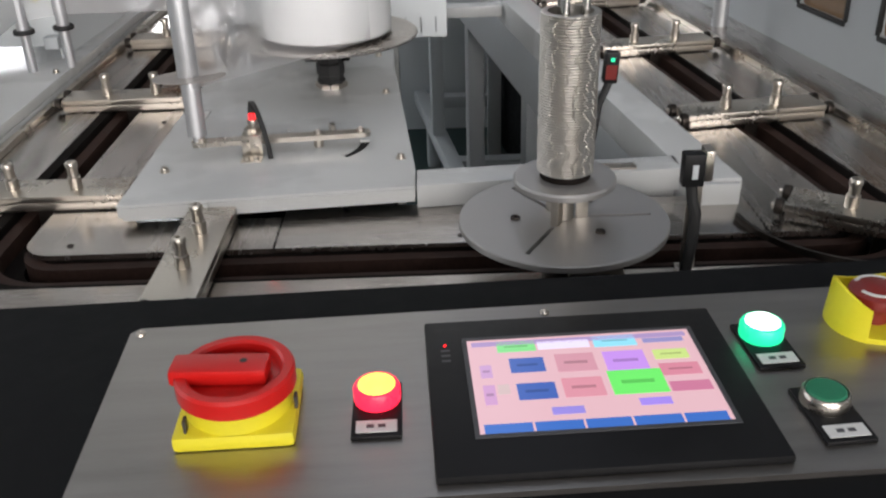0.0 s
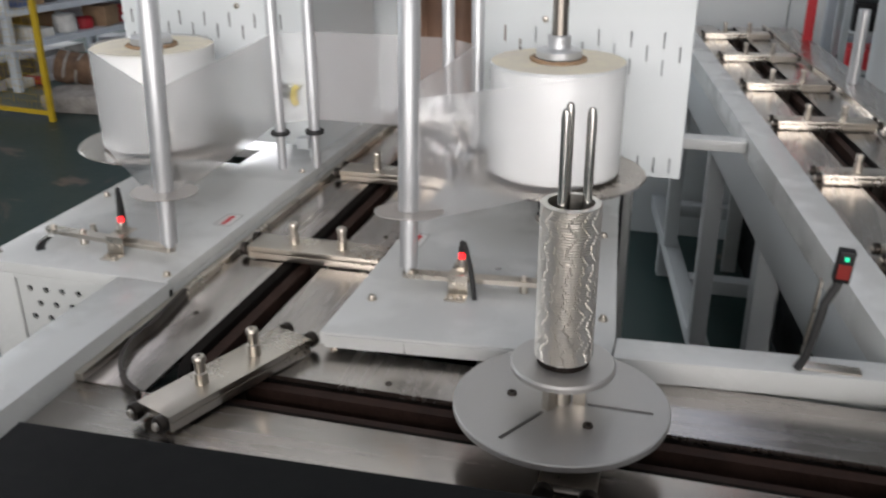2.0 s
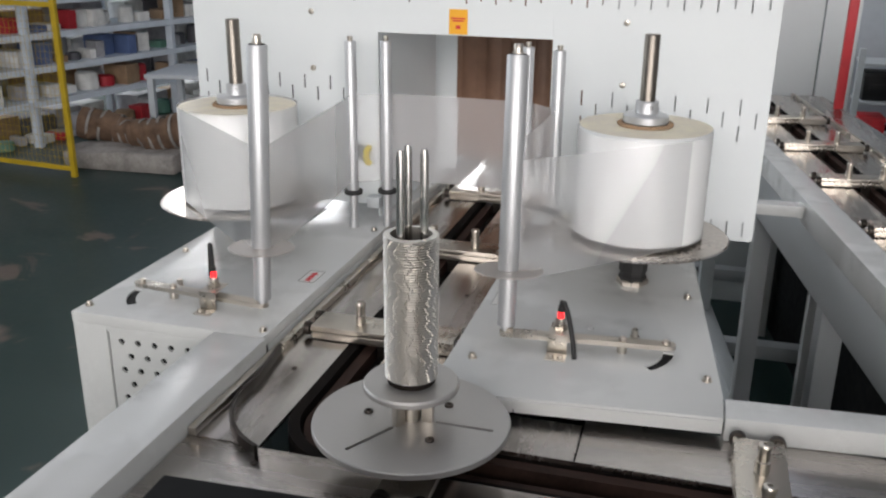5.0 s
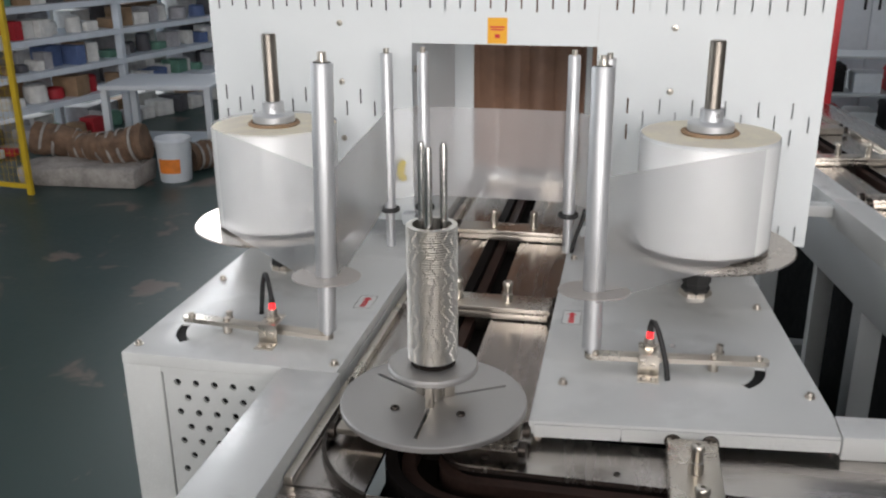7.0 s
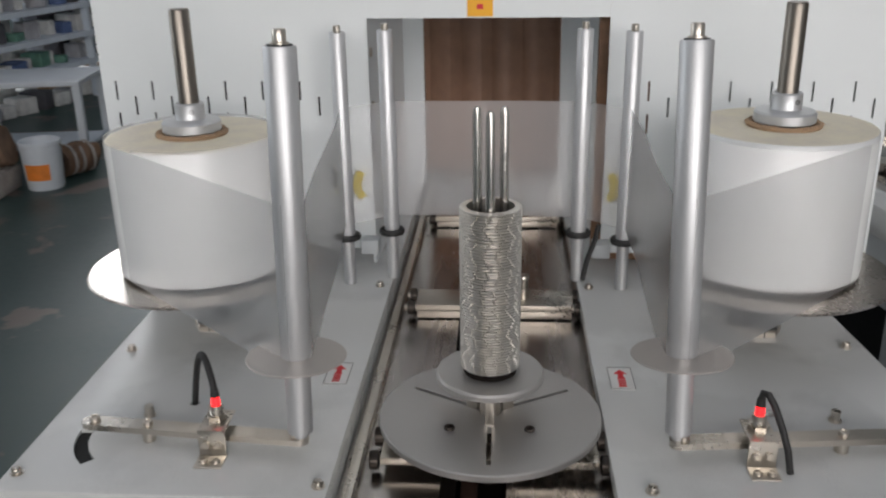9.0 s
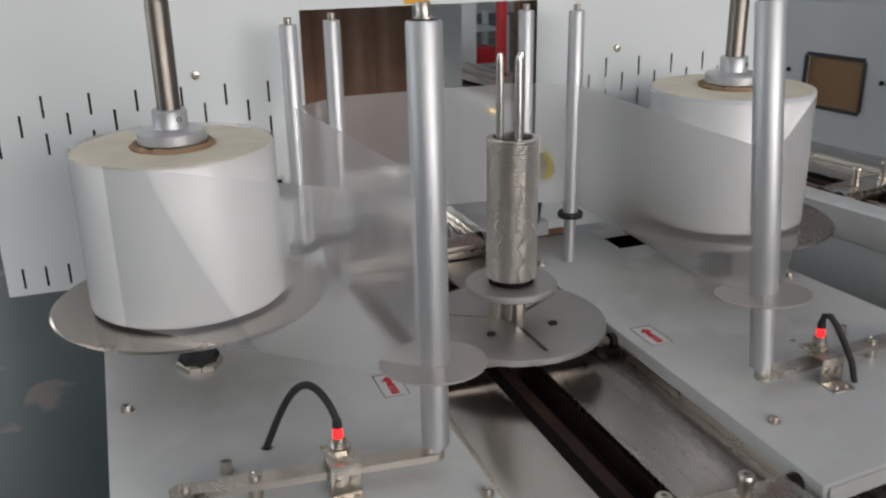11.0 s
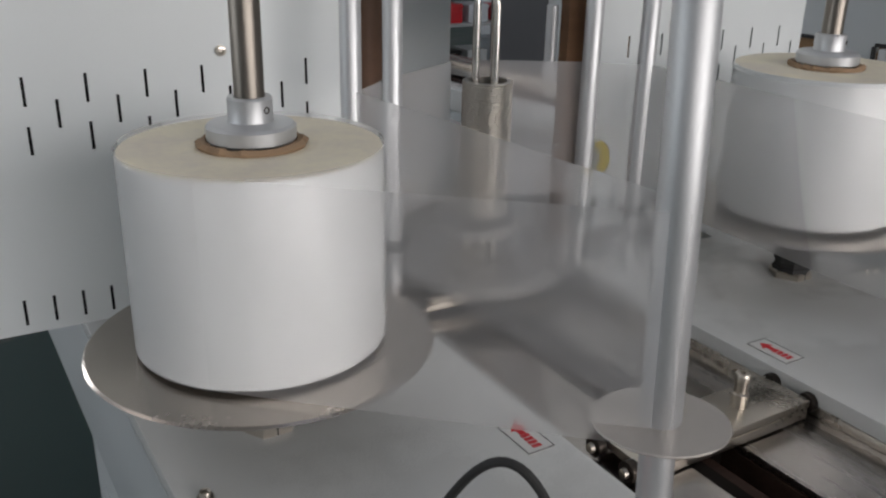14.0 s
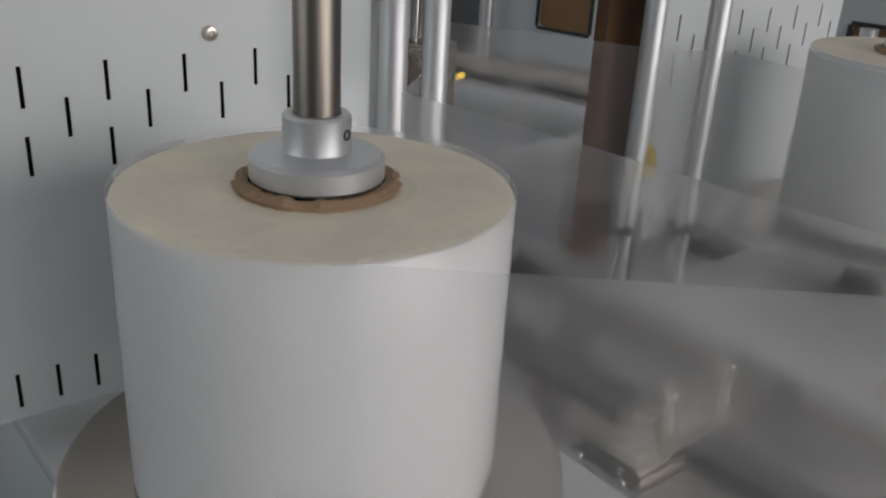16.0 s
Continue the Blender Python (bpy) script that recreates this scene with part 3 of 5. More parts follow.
        box(bm, -0.360, -0.195, 1.0005, 1.012, 0.05, 0.30, 0.001)
        box(bm, -0.360, -0.195, 1.0005, 1.012, TOP - 0.0235, TOP - 0.016, 0.001)
        part("front_frame", bm, WHITE, t)
        bm = bmesh.new()
        box(bm, -0.3585, -0.195, 1.004, 1.008, 0.302, TOP - 0.025)
        pan = part("vent_panel", bm, WHITE, t, "white panel with staggered rows of round holes", smooth=False)
        cut = bmesh.new()
        for r in range(14):
            for k in range(6):
                x, z = -0.340 + 0.0255 * k + (0.0125 if r % 2 else 0), 0.862 - 0.0215 * r
                if x < -0.205:
                    lathe(cut, [(0, -0.01), (0.0048, -0.01), (0.0048, 0.01), (0, 0.01)], 10, pose(x, 1.006, z, 90))
        carve(pan, cut)
        # black sheet close behind the holes stands in for shade inside
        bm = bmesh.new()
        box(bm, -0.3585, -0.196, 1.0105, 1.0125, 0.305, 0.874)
        part("vent_shade_sheet", bm, HOLE, t, smooth=False)
        for y0, y1 in ((1.06, 1.63),):
            bm = bmesh.new()
            box(bm, -0.4155, -0.4105, y0, y1, 0.12, 0.685, 0.002)
            part("side_door", bm, GREY, t)
    else:
        bm = bmesh.new()
        for a, b in ((0.128, 0.221), (0.2225, 0.450)):
            strip(bm, [(a, 0.9282 + 0.088 * (a - 0.122)), (b, 0.9282 + 0.088 * (b - 0.122))], -0.0028, -0.0008, TOP - 0.018, TOP - 0.003)
        part("front_lip", bm, WHITE, t)
        # side panel set back and painted black to read as shade in the gap
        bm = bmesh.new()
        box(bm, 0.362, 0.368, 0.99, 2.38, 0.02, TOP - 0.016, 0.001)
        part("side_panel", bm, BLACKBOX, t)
        for y in (2.2,):
            bm = bmesh.new()
            box(bm, 0.369, 0.39, y, y + 0.045, 0, 0.80, 0.003)
            part("leg", bm, WHITE, t)
    # direction sticker by the lane: white field, red arrow and unreadable red line of print
    cx, cy = side * 0.149, 1.218
    bm = bmesh.new()
    box(bm, cx - 0.0125, cx + 0.0125, cy - 0.0235, cy + 0.0235, TOP, TOP + 0.0006)
    st = part("arrow_sticker", bm, LABELW, t, "white sticker with a red arrow", smooth=False)
    bm = bmesh.new()
    for x0, x1, y0, y1 in ((-0.0125, 0.0125, -0.0235, -0.0228), (-0.0125, 0.0125, 0.0228, 0.0235), (-0.0125, -0.0119, -0.0228, 0.0228), (0.0119, 0.0125, -0.0228, 0.0228)):
        box(bm, cx + x0, cx + x1, cy + y0, cy + y1, TOP + 0.0006, TOP + 0.0009)
    part("sticker_border", bm, INK, st, smooth=False)
    bm = bmesh.new()
    prism(bm, [(cx - 0.007, cy + 0.009), (cx + 0.007, cy + 0.009), (cx, cy + 0.018)], TOP + 0.0006, TOP + 0.001)
    box(bm, cx - 0.0028, cx + 0.0028, cy + 0.002, cy + 0.009, TOP + 0.0006, TOP + 0.001)
    for k in range(4):
        box(bm, cx - 0.004, cx + 0.004, cy - 0.018 + 0.0052 * k, cy - 0.0143 + 0.0052 * k, TOP + 0.0006, TOP + 0.001)
    part("arrow_print", bm, INKRED, st, smooth=False)
    return t


def frame_beams():
    f = thing("steel_frame", 0, 0, 0, "white painted steel frame of square beams and legs", "frame")
    bm = bmesh.new()
    box(bm, -0.193, -0.117, 0.30, 0.9985, 0.72, TOP, 0.002)
    part("side_beam", bm, WHITE, f)
    bm = bmesh.new()
    prism(bm, [(0.4525, 0.957), (0.7605, 0.984), (0.7605, 1.024), (0.4525, 1.004)], 0.872, TOP)
    bmesh.ops.bevel(bm, geom=bm.edges[:], offset=0.002, segments=2, affect="EDGES", profile=0.6)
    prism(bm, [(0.4525, 0.975), (0.7605, 0.996), (0.7605, 1.020), (0.4525, 1.000)], 0.78, 0.8718)
    part("cross_beam", bm, WHITE, f)
    bm = bmesh.new()
    box(bm, 0.763, 0.819, 0.950, 3.4, TOP - 0.05, TOP, 0.002)
    lean(bm)
    part("long_beam", bm, WHITE, f)
    bm = bmesh.new()
    box(bm, 0.766, 0.813, 1.026, 3.4, 0.742, TOP - 0.051, 0.002)
    lean(bm)
    part("beam_skirt", bm, GREY, f)
    bm = bmesh.new()
    box(bm, 0.767, 0.815, 0.940, 0.949, 0.858, TOP - 0.003, 0.002)
    part("beam_cap", bm, WHITE, f)
    # black sheet added below the front beam to block light and darken the floor
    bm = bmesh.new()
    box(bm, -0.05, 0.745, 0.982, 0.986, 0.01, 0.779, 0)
    part("light_block_sheet", bm, BLACKBOX, f, smooth=False)
    # legs below the outer lane, standing on a low rail with cross ties
    for y in (1.18, 1.735, 2.335, 3.0):
        bm = bmesh.new()
        box(bm, 0.770, 0.812, y - 0.021, y + 0.021, 0.201, 0.7415, 0.002)
        lean(bm)
        part("leg", bm, GREY, f)
    # black sheet added along the far side of the outer lane to stop light
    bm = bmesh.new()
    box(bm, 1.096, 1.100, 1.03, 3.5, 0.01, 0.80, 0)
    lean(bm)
    part("light_block_sheet", bm, BLACKBOX, f, smooth=False)
    for y, z in ((1.905, 0.878),):
        bm = bmesh.new()
        box(bm, 0.41, 0.620, y - 0.02, y + 0.02, z - 0.011, z + 0.011, 0.002)
        part("tie_bar", bm, WHITE, f)
    bm = bmesh.new()
    box(bm, 0.776, 0.826, 1.05, 3.5, 0.15, 0.20, 0.003)
    lean(bm)
    part("low_rail", bm, GREY, f)
    for y in (1.10, 2.0, 3.2):
        bm = bmesh.new()
        box(bm, 0.780, 0.822, y - 0.021, y + 0.021, 0.0, 0.1495, 0.002)
        lean(bm)
        part("foot", bm, GREY, f)
    for y in (2.77, 3.44):
        bm = bmesh.new()
        box(bm, 0.8265, 1.095, y - 0.025, y + 0.025, 0.152, 0.198, 0.002)
        lean(bm)
        part("low_tie", bm, GREY, f)
    return f


# ---- film reels, posts, tension arms ----
def reel(side, x, y, low):
    r = thing("film_reel", x, y, TOP, "white roll of wrapping film on a steel tray and spindle", "film roll", "film rolls")
    base = 0.25 * low
    bm = bmesh.new()
    lathe(bm, [(0, 0.0), (0.021, 0.0), (0.021, 0.012), (0.019, 0.014), (0.019, 0.019), (0.021, 0.020), (0.021, 0.036), (0.018, 0.038), (0.018, 0.077), (0, 0.077)], 8)
    part("clamp_knob", bm, RUBBER, r, "black clamping knob", smooth=False)
    bm = bmesh.new()
    lathe(bm, [(0.0, 0.0), (0.024, 0.0), (0.024, 0.006), (0.022, 0.008), (0.0, 0.008)], 6)
    part("base_nut", bm, NICKEL, r, smooth=False)
    bm = bmesh.new()
    lathe(bm, [(0, 0.077), (0.131, 0.077), (0.133, 0.0785), (0.131, 0.080), (0, 0.080)], 96)
    part("tray", bm, TRAYDISC, r, "thin round steel tray")
    bm = bmesh.new()
    lathe(bm, [(0, 0.080), (0.056, 0.080), (0.056, 0.0862 - base), (0, 0.0862 - base)], 64)
    part("core_base", bm, CARD, r, "brown cardboard disc under the roll")
    bm = bmesh.new()
    lathe(bm, [(0.04, 0.0864 - base), (0.0925, 0.0864 - base), (0.0945, 0.088 - base), (0.0945, 0.2435 - low), (0.0935, 0.245 - low)], 96)
    part("film_winding", bm, REEL, r, "glossy white wound film")
    bm = bmesh.new()
    rnd = random.Random(17 + side)
    prof = [(0.0935, 0.245 - low)]
    for k in range(18):
        prof.append((0.0925 - 0.0031 * k, 0.2452 - low + rnd.uniform(-0.00035, 0.0003)))
    prof += [(0.036, 0.245 - low), (0.036, 0.20)]
    lathe(bm, prof, 96)
    part("film_edge", bm, REELTOP, r, "cream layered edge of the wound film")
    bm = bmesh.new()
    rnd, n = random.Random(3 if side < 0 else 5), 60
    ringsv = []
    for k in range(n):
        a, j = 2 * math.pi * k / n, rnd.uniform(-0.0007, 0.0012)
        ringsv.append([bm.verts.new((q * math.cos(a), q * math.sin(a), z)) for q, z in ((0.0325, 0.244 - low), (0.0325, 0.2490 - low + j), (0.036 + j, 0.2495 - low + j), (0.0385 + 2 * j, 0.247 - low + j), (0.0385, 0.2445 - low))])
    for k in range(n):
        for q in range(4):
            bm.faces.new((ringsv[k][q], ringsv[(k + 1) % n][q], ringsv[(k + 1) % n][q + 1], ringsv[k][q + 1]))
    part("core", bm, CARD, r, "frayed brown cardboard core")
    bm = bmesh.new()
    lathe(bm, [(0.0, 0.249), (0.0305, 0.249), (0.0320, 0.2505), (0.0320, 0.2595), (0.030, 0.2615), (0.0165, 0.263), (0.016, 0.264), (0.016, 0.279), (0.0148, 0.2805), (0.0115, 0.2805), (0.0115, 0.25)], 64, Matrix.Translation((0, 0, -low)))
    fl = part("clamp_flange", bm, ALU, r, "turned aluminium clamping flange")
    bm = bmesh.new()
    lathe(bm, [(0, -0.0004), (0.0017, -0.0004), (0.0017, 0.0006), (0.0026, 0.0006), (0.0026, -0.0002)], 12, pose(0.0068, -0.0144, 0.272 - low, 90, 0, 25))
    part("grub_screw", bm, INK, fl)
    bm = bmesh.new()
    lathe(bm, [(0, 0.05), (0.0108, 0.05), (0.0108, 0.366), (0.0098, 0.368), (0, 0.368)], 40)
    part("spindle", bm, SHAFT, r, "polished steel spindle with a keyway")
    return r


def front_post(x, y, back, side):
    """A roller post that the film pulls out of plumb."""
    p = thing("guide_post", x, y, TOP, "tall anodised aluminium guide roller standing on the swing arm", "roller", "guide rollers")
    bm = bmesh.new()
    lathe(bm, [(0, 0.016), (0.006, 0.016), (0.0065, 0.022), (0.0115, 0.023), (0.0115, 0.094), (0, 0.094)], 32)
    part("lower_sleeve", bm, ALU, p)
    bm = bmesh.new()
    lathe(bm, [(0, 0.0905), (0.0150, 0.0905), (0.0150, 0.0945), (0, 0.0945)], 32)
    part("black_ring", bm, RUBBER, p)
    bm = bmesh.new()
    lathe(bm, [(0, 0.095), (0.0435, 0.095), (0.044, 0.0957), (0.0435, 0.0965), (0, 0.0965)], 64)
    part("film_disc", bm, PALEDISC, p, "thin round grey disc carrying the film edge")
    bm = bmesh.new()
    lathe(bm, [(0, 0.0965), (0.0130, 0.0965), (0.0135, 0.098), (0.0135, 0.361), (0.0128, 0.3625), (0, 0.3625)], 40)
    part("roller_tube", bm, ALU, p)
    bm = bmesh.new()
    lathe(bm, [(0, 0.3625), (0.0105, 0.3625), (0.0105, 0.3636), (0, 0.3636)], 24)
    part("seal_ring", bm, RUBBER, p, "black seal under the axle end")
    bm = bmesh.new()
    lathe(bm, [(0, 0.3636), (0.0075, 0.3636), (0.0075, 0.365), (0.0055, 0.3655), (0.0055, 0.3745), (0.0048, 0.3755), (0.002, 0.3755), (0.002, 0.373), (0, 0.373)], 24)
    part("axle_end", bm, NICKEL, p)
    p.matrix_basis = pose(x, y, TOP, -math.degrees(math.atan(back)), math.degrees(math.atan(side)), 0)
    return p


def back_post(x, y):
    p = thing("guide_post", x, y, TOP, "slim aluminium guide roller with a black ring, standing on the table", "roller", "guide rollers")
    bm = bmesh.new()
    rod(bm, 0.0078, 0.0, 0.062)
    part("lower_sleeve", bm, ALU, p)
    bm = bmesh.new()
    lathe(bm, [(0, 0.062), (0.0155, 0.062), (0.0165, 0.0635), (0.0165, 0.0675), (0.0155, 0.069), (0, 0.069)], 32)
    part("black_ring", bm, RUBBER, p)
    bm = bmesh.new()
    lathe(bm, [(0, 0.069), (0.0098, 0.069), (0.0098, 0.325), (0.0092, 0.326), (0, 0.326)], 32)
    part("roller_tube", bm, ALU, p)
    bm = bmesh.new()
    rod(bm, 0.0045, 0.326, 0.334, 0, 0, 16)
    part("axle_end", bm, NICKEL, p)
    return p


def swing_arm(side):
    a = thing("tension_arm", 0, 0, 0, "flat nickel-plated swing arm with a pivot screw under the guide roller", "arm", "tension arms")
    m = pose(-0.2585, 1.079, 0, 0, 0, -5.6) if side < 0 else pose(0.284, 1.0865, 0, 0, 0, 5.2)
    bm = bmesh.new()
    hw = 0.0085
    out = [(0.102, -hw)] + arc_line(0.102, 0, hw, -60, 60, 6) + [(0.102, hw), (-0.102, hw)] + arc_line(-0.102, 0, hw, 120, 240, 6) + [(-0.102, -hw)]
    prism(bm, out, 0.911, 0.917)
    part("arm_bar", bm, NICKEL, a, m=m)
    for dx, zz in ((-0.045 * -side, 0.917), (0.098 * side, 0.917), (-0.098 * side, 0.917)):
        bm = bmesh.new()
        lathe(bm, [(0, zz + 0.003), (0.002, zz + 0.003), (0.0025, zz + 0.0045), (0.0045, zz + 0.004), (0.005, zz + 0.001), (0.005, zz), (0, zz)], 14)
        part("arm_screw", bm, NICKEL, a, m=m @ pose(dx, 0, 0))
    bm = bmesh.new()
    rod(bm, 0.006, TOP, 0.911)
    part("pivot_bush", bm, NICKEL, a, m=m @ pose(0.045 * side, 0, 0))
    return a


def arm_sensor(side):
    s = thing("proximity_sensor", -0.235 if side < 0 else 0.251, 1.066 if side < 0 else 1.068, TOP, "threaded proximity sensor with a red light on a folded steel bracket", "sensor", "arm sensors")
    bm = bmesh.new()
    box(bm, -0.0125, 0.0125, -0.027, -0.006, 0.0, 0.0018, 0.0005)
    box(bm, -0.0125, 0.0125, -0.0078, -0.006, 0.0018, 0.027, 0.0005)
    box(bm, -0.0125, 0.0125, -0.006, 0.030, 0.0252, 0.027, 0.0005)
    part("bracket", bm, NICKEL, s)
    for x in (-0.006, 0.006):
        bm = bmesh.new()
        lathe(bm, [(0, 0.004), (0.0018, 0.004), (0.002, 0.005), (0.0036, 0.005), (0.004, 0.0018), (0, 0.0018)], 12, Matrix.Translation((x, -0.019, 0)))
        part("bracket_screw", bm, NICKEL, s)
        bm = bmesh.new()
        lathe(bm, [(0, 0.0), (0.0036, 0.0), (0.0036, 0.0025), (0, 0.0025)], 12, pose(x, -0.0078, 0.013, 90))
        part("bracket_screw", bm, NICKEL, s)
    bm = bmesh.new()
    lathe(bm, [(0, 0.027), (0.0095, 0.027), (0.0095, 0.032), (0, 0.032)], 6, Matrix.Translation((0, 0.014, 0)))
    part("lock_nut", bm, NICKEL, s, smooth=False)
    bm = bmesh.new()
    prof = [(0, 0.019)]
    for k in range(11):
        prof += [(0.0060, 0.0195 + 0.0018 * k), (0.0066, 0.0204 + 0.0018 * k)]
    prof += [(0.006, 0.042), (0, 0.042)]
    lathe(bm, prof, 24, Matrix.Translation((0, 0.014, 0)))
    part("threaded_barrel", bm, NICKEL, s)
    bm = bmesh.new()
    lathe(bm, [(0, 0.042), (0.0040, 0.042), (0.0040, 0.0475), (0.0034, 0.05), (0, 0.05)], 20, Matrix.Translation((0, 0.014, 0)))
    part("indicator", bm, LED, s, "glowing red indicator ring")
    bm = bmesh.new()
    lathe(bm, [(0, 0.05), (0.0042, 0.05), (0.0036, 0.057), (0, 0.058)], 16, Matrix.Translation((0, 0.014, 0)))
    part("cable_boot", bm, RUBBER, s)
    bm = bmesh.new()
    if side < 0:
        a, b = Vector((0, 0.014, 0.056)), Vector((-0.048, 0.086, 0.0))
        pts = []
        for k in range(19):
            u = k / 18
            p = a.lerp(b, 1 - (1 - u) ** 1.0)
            p.z = 0.056 * (1 - u) + 0.044 * math.sin(math.pi * u ** 0.85)
            pts.append(p)
    else:
        pts = [(0, 0.014, 0.056), (0.001, 0.013, 0.063), (0.004, 0.009, 0.064), (0.009, 0.004, 0.055), (0.015, -0.003, 0.038), (0.020, -0.010, 0.020), (0.023, -0.014, 0.0)]
    tube(bm, pts, 0.0032)
    part("cable", bm, RUBBER, s, "black sensor cable")
    return s


# ---- films ----
Z0, Z1 = 0.984, 1.136


def web(bm, pts, lean0=(0, 0), lean1=(0, 0)):
    """A thin upright sheet of film through plan points; its ends may follow leaning posts."""
    cols, n = [], len(pts) - 1
    for i, (x, y) in enumerate(pts):
        u, col = i / n, []
        for k in range(7):
            z = Z0 + (Z1 - Z0) * k / 6
            back, side = lean0[0] * (1 - u) + lean1[0] * u, lean0[1] * (1 - u) + lean1[1] * u
            col.append(bm.verts.new((x + side * (z - TOP), y + back * (z - TOP), z)))
        cols.append(col)
    for a, b in zip(cols, cols[1:]):
        for k in range(6):
            bm.faces.new((a[k], b[k], b[k + 1], a[k + 1]))


def fine_line(a, b, n=14, wave=0.0):
    out = []
    for k in range(n + 1):
        u = k / n
        d = Vector((b[0] - a[0], b[1] - a[1]))
        s = Vector((-d.y, d.x)).normalized() * wave * math.sin(math.pi * u) * math.sin(5 * u + 1)
        out.append((a[0] + d.x * u + s.x, a[1] + d.y * u + s.y))
    return out


def tangent(side, cx, cy, r, px, py):
    """The outer front tangent point on a roll's circle, seen from a post."""
    d = Vector((cx - px, cy - py))
    base, half = math.atan2(d.y, d.x), math.asin(r / d.length)
    a = base - side * half
    ln = math.sqrt(d.length ** 2 - r * r)
    return px + ln * math.cos(a), py + ln * math.sin(a)


LF, RF = (-0.156, 1.068), (0.182, 1.078)
# how far the posts lean for each metre of height, backwards and to the right
LF_LEAN, RF_LEAN = (0.052, 0.012), (0.105, -0.012)
B1, B2, B3, B4 = (-0.177, 1.470), (-0.122, 1.493), (0.122, 1.489), (0.177, 1.461)
REEL_L, REEL_R = (-0.320, 1.336), (0.322, 1.341)


def films():
    for side, post, reel_at, back, inner, tilt in ((-1, LF, REEL_L, B1, B2, LF_LEAN), (1, RF, REEL_R, B4, B3, RF_LEAN)):
        f = thing("film_web", 0, 0, 0, "clear wrapping film stretched from the roll round the guide rollers", "film", "film webs")
        r = 0.0136
        tx, ty = tangent(side, *reel_at, 0.0948, post[0], post[1] - r)
        bm = bmesh.new()
        web(bm, fine_line((tx, ty), (post[0] + side * 0.003, post[1] - r)), lean1=tilt)
        # the outermost turn of film on the roll
        a0 = math.degrees(math.atan2(ty - reel_at[1], tx - reel_at[0]))
        web(bm, arc_line(*reel_at, 0.0948, a0, a0 + side * 340, 60))
        part("supply_span", bm, FILM, f)
        bm = bmesh.new()
        web(bm, fine_line((post[0] - side * r, post[1]), (back[0] - side * 0.0, back[1] - 0.010), wave=0.002), lean0=tilt)
        part("return_span", bm, FILM, f)
        bm = bmesh.new()
        web(bm, fine_line((back[0], back[1] - 0.010), (inner[0], inner[1] + 0.0105), 6))
        part("bridge_span", bm, FILM, f)
    c = thing("film_curtain", 0, 0, 0, "clear film drawn across the lane between the guide rollers", "film")
    spans = []
    for side, post in ((-1, B2), (1, B3)):
        bm = bmesh.new()
        web(bm, fine_line((0, 0), (0.124, 0), 10, 0.0015))
        a = part("curtain_span", bm, FILM, c)
        bm = bmesh.new()
        web(bm, fine_line((0, 0), (-0.118, 0), 10, 0.0012))
        b = part("curtain_tail", bm, FILM, c)
        spans.append((side, post, a, b))
    for ob in scene.objects:
        if ob.name.split("_span")[0] in ("supply", "return", "bridge", "curtain") or ob.name.startswith("curtain_tail"):
            ob.visible_shadow = False
    return spans


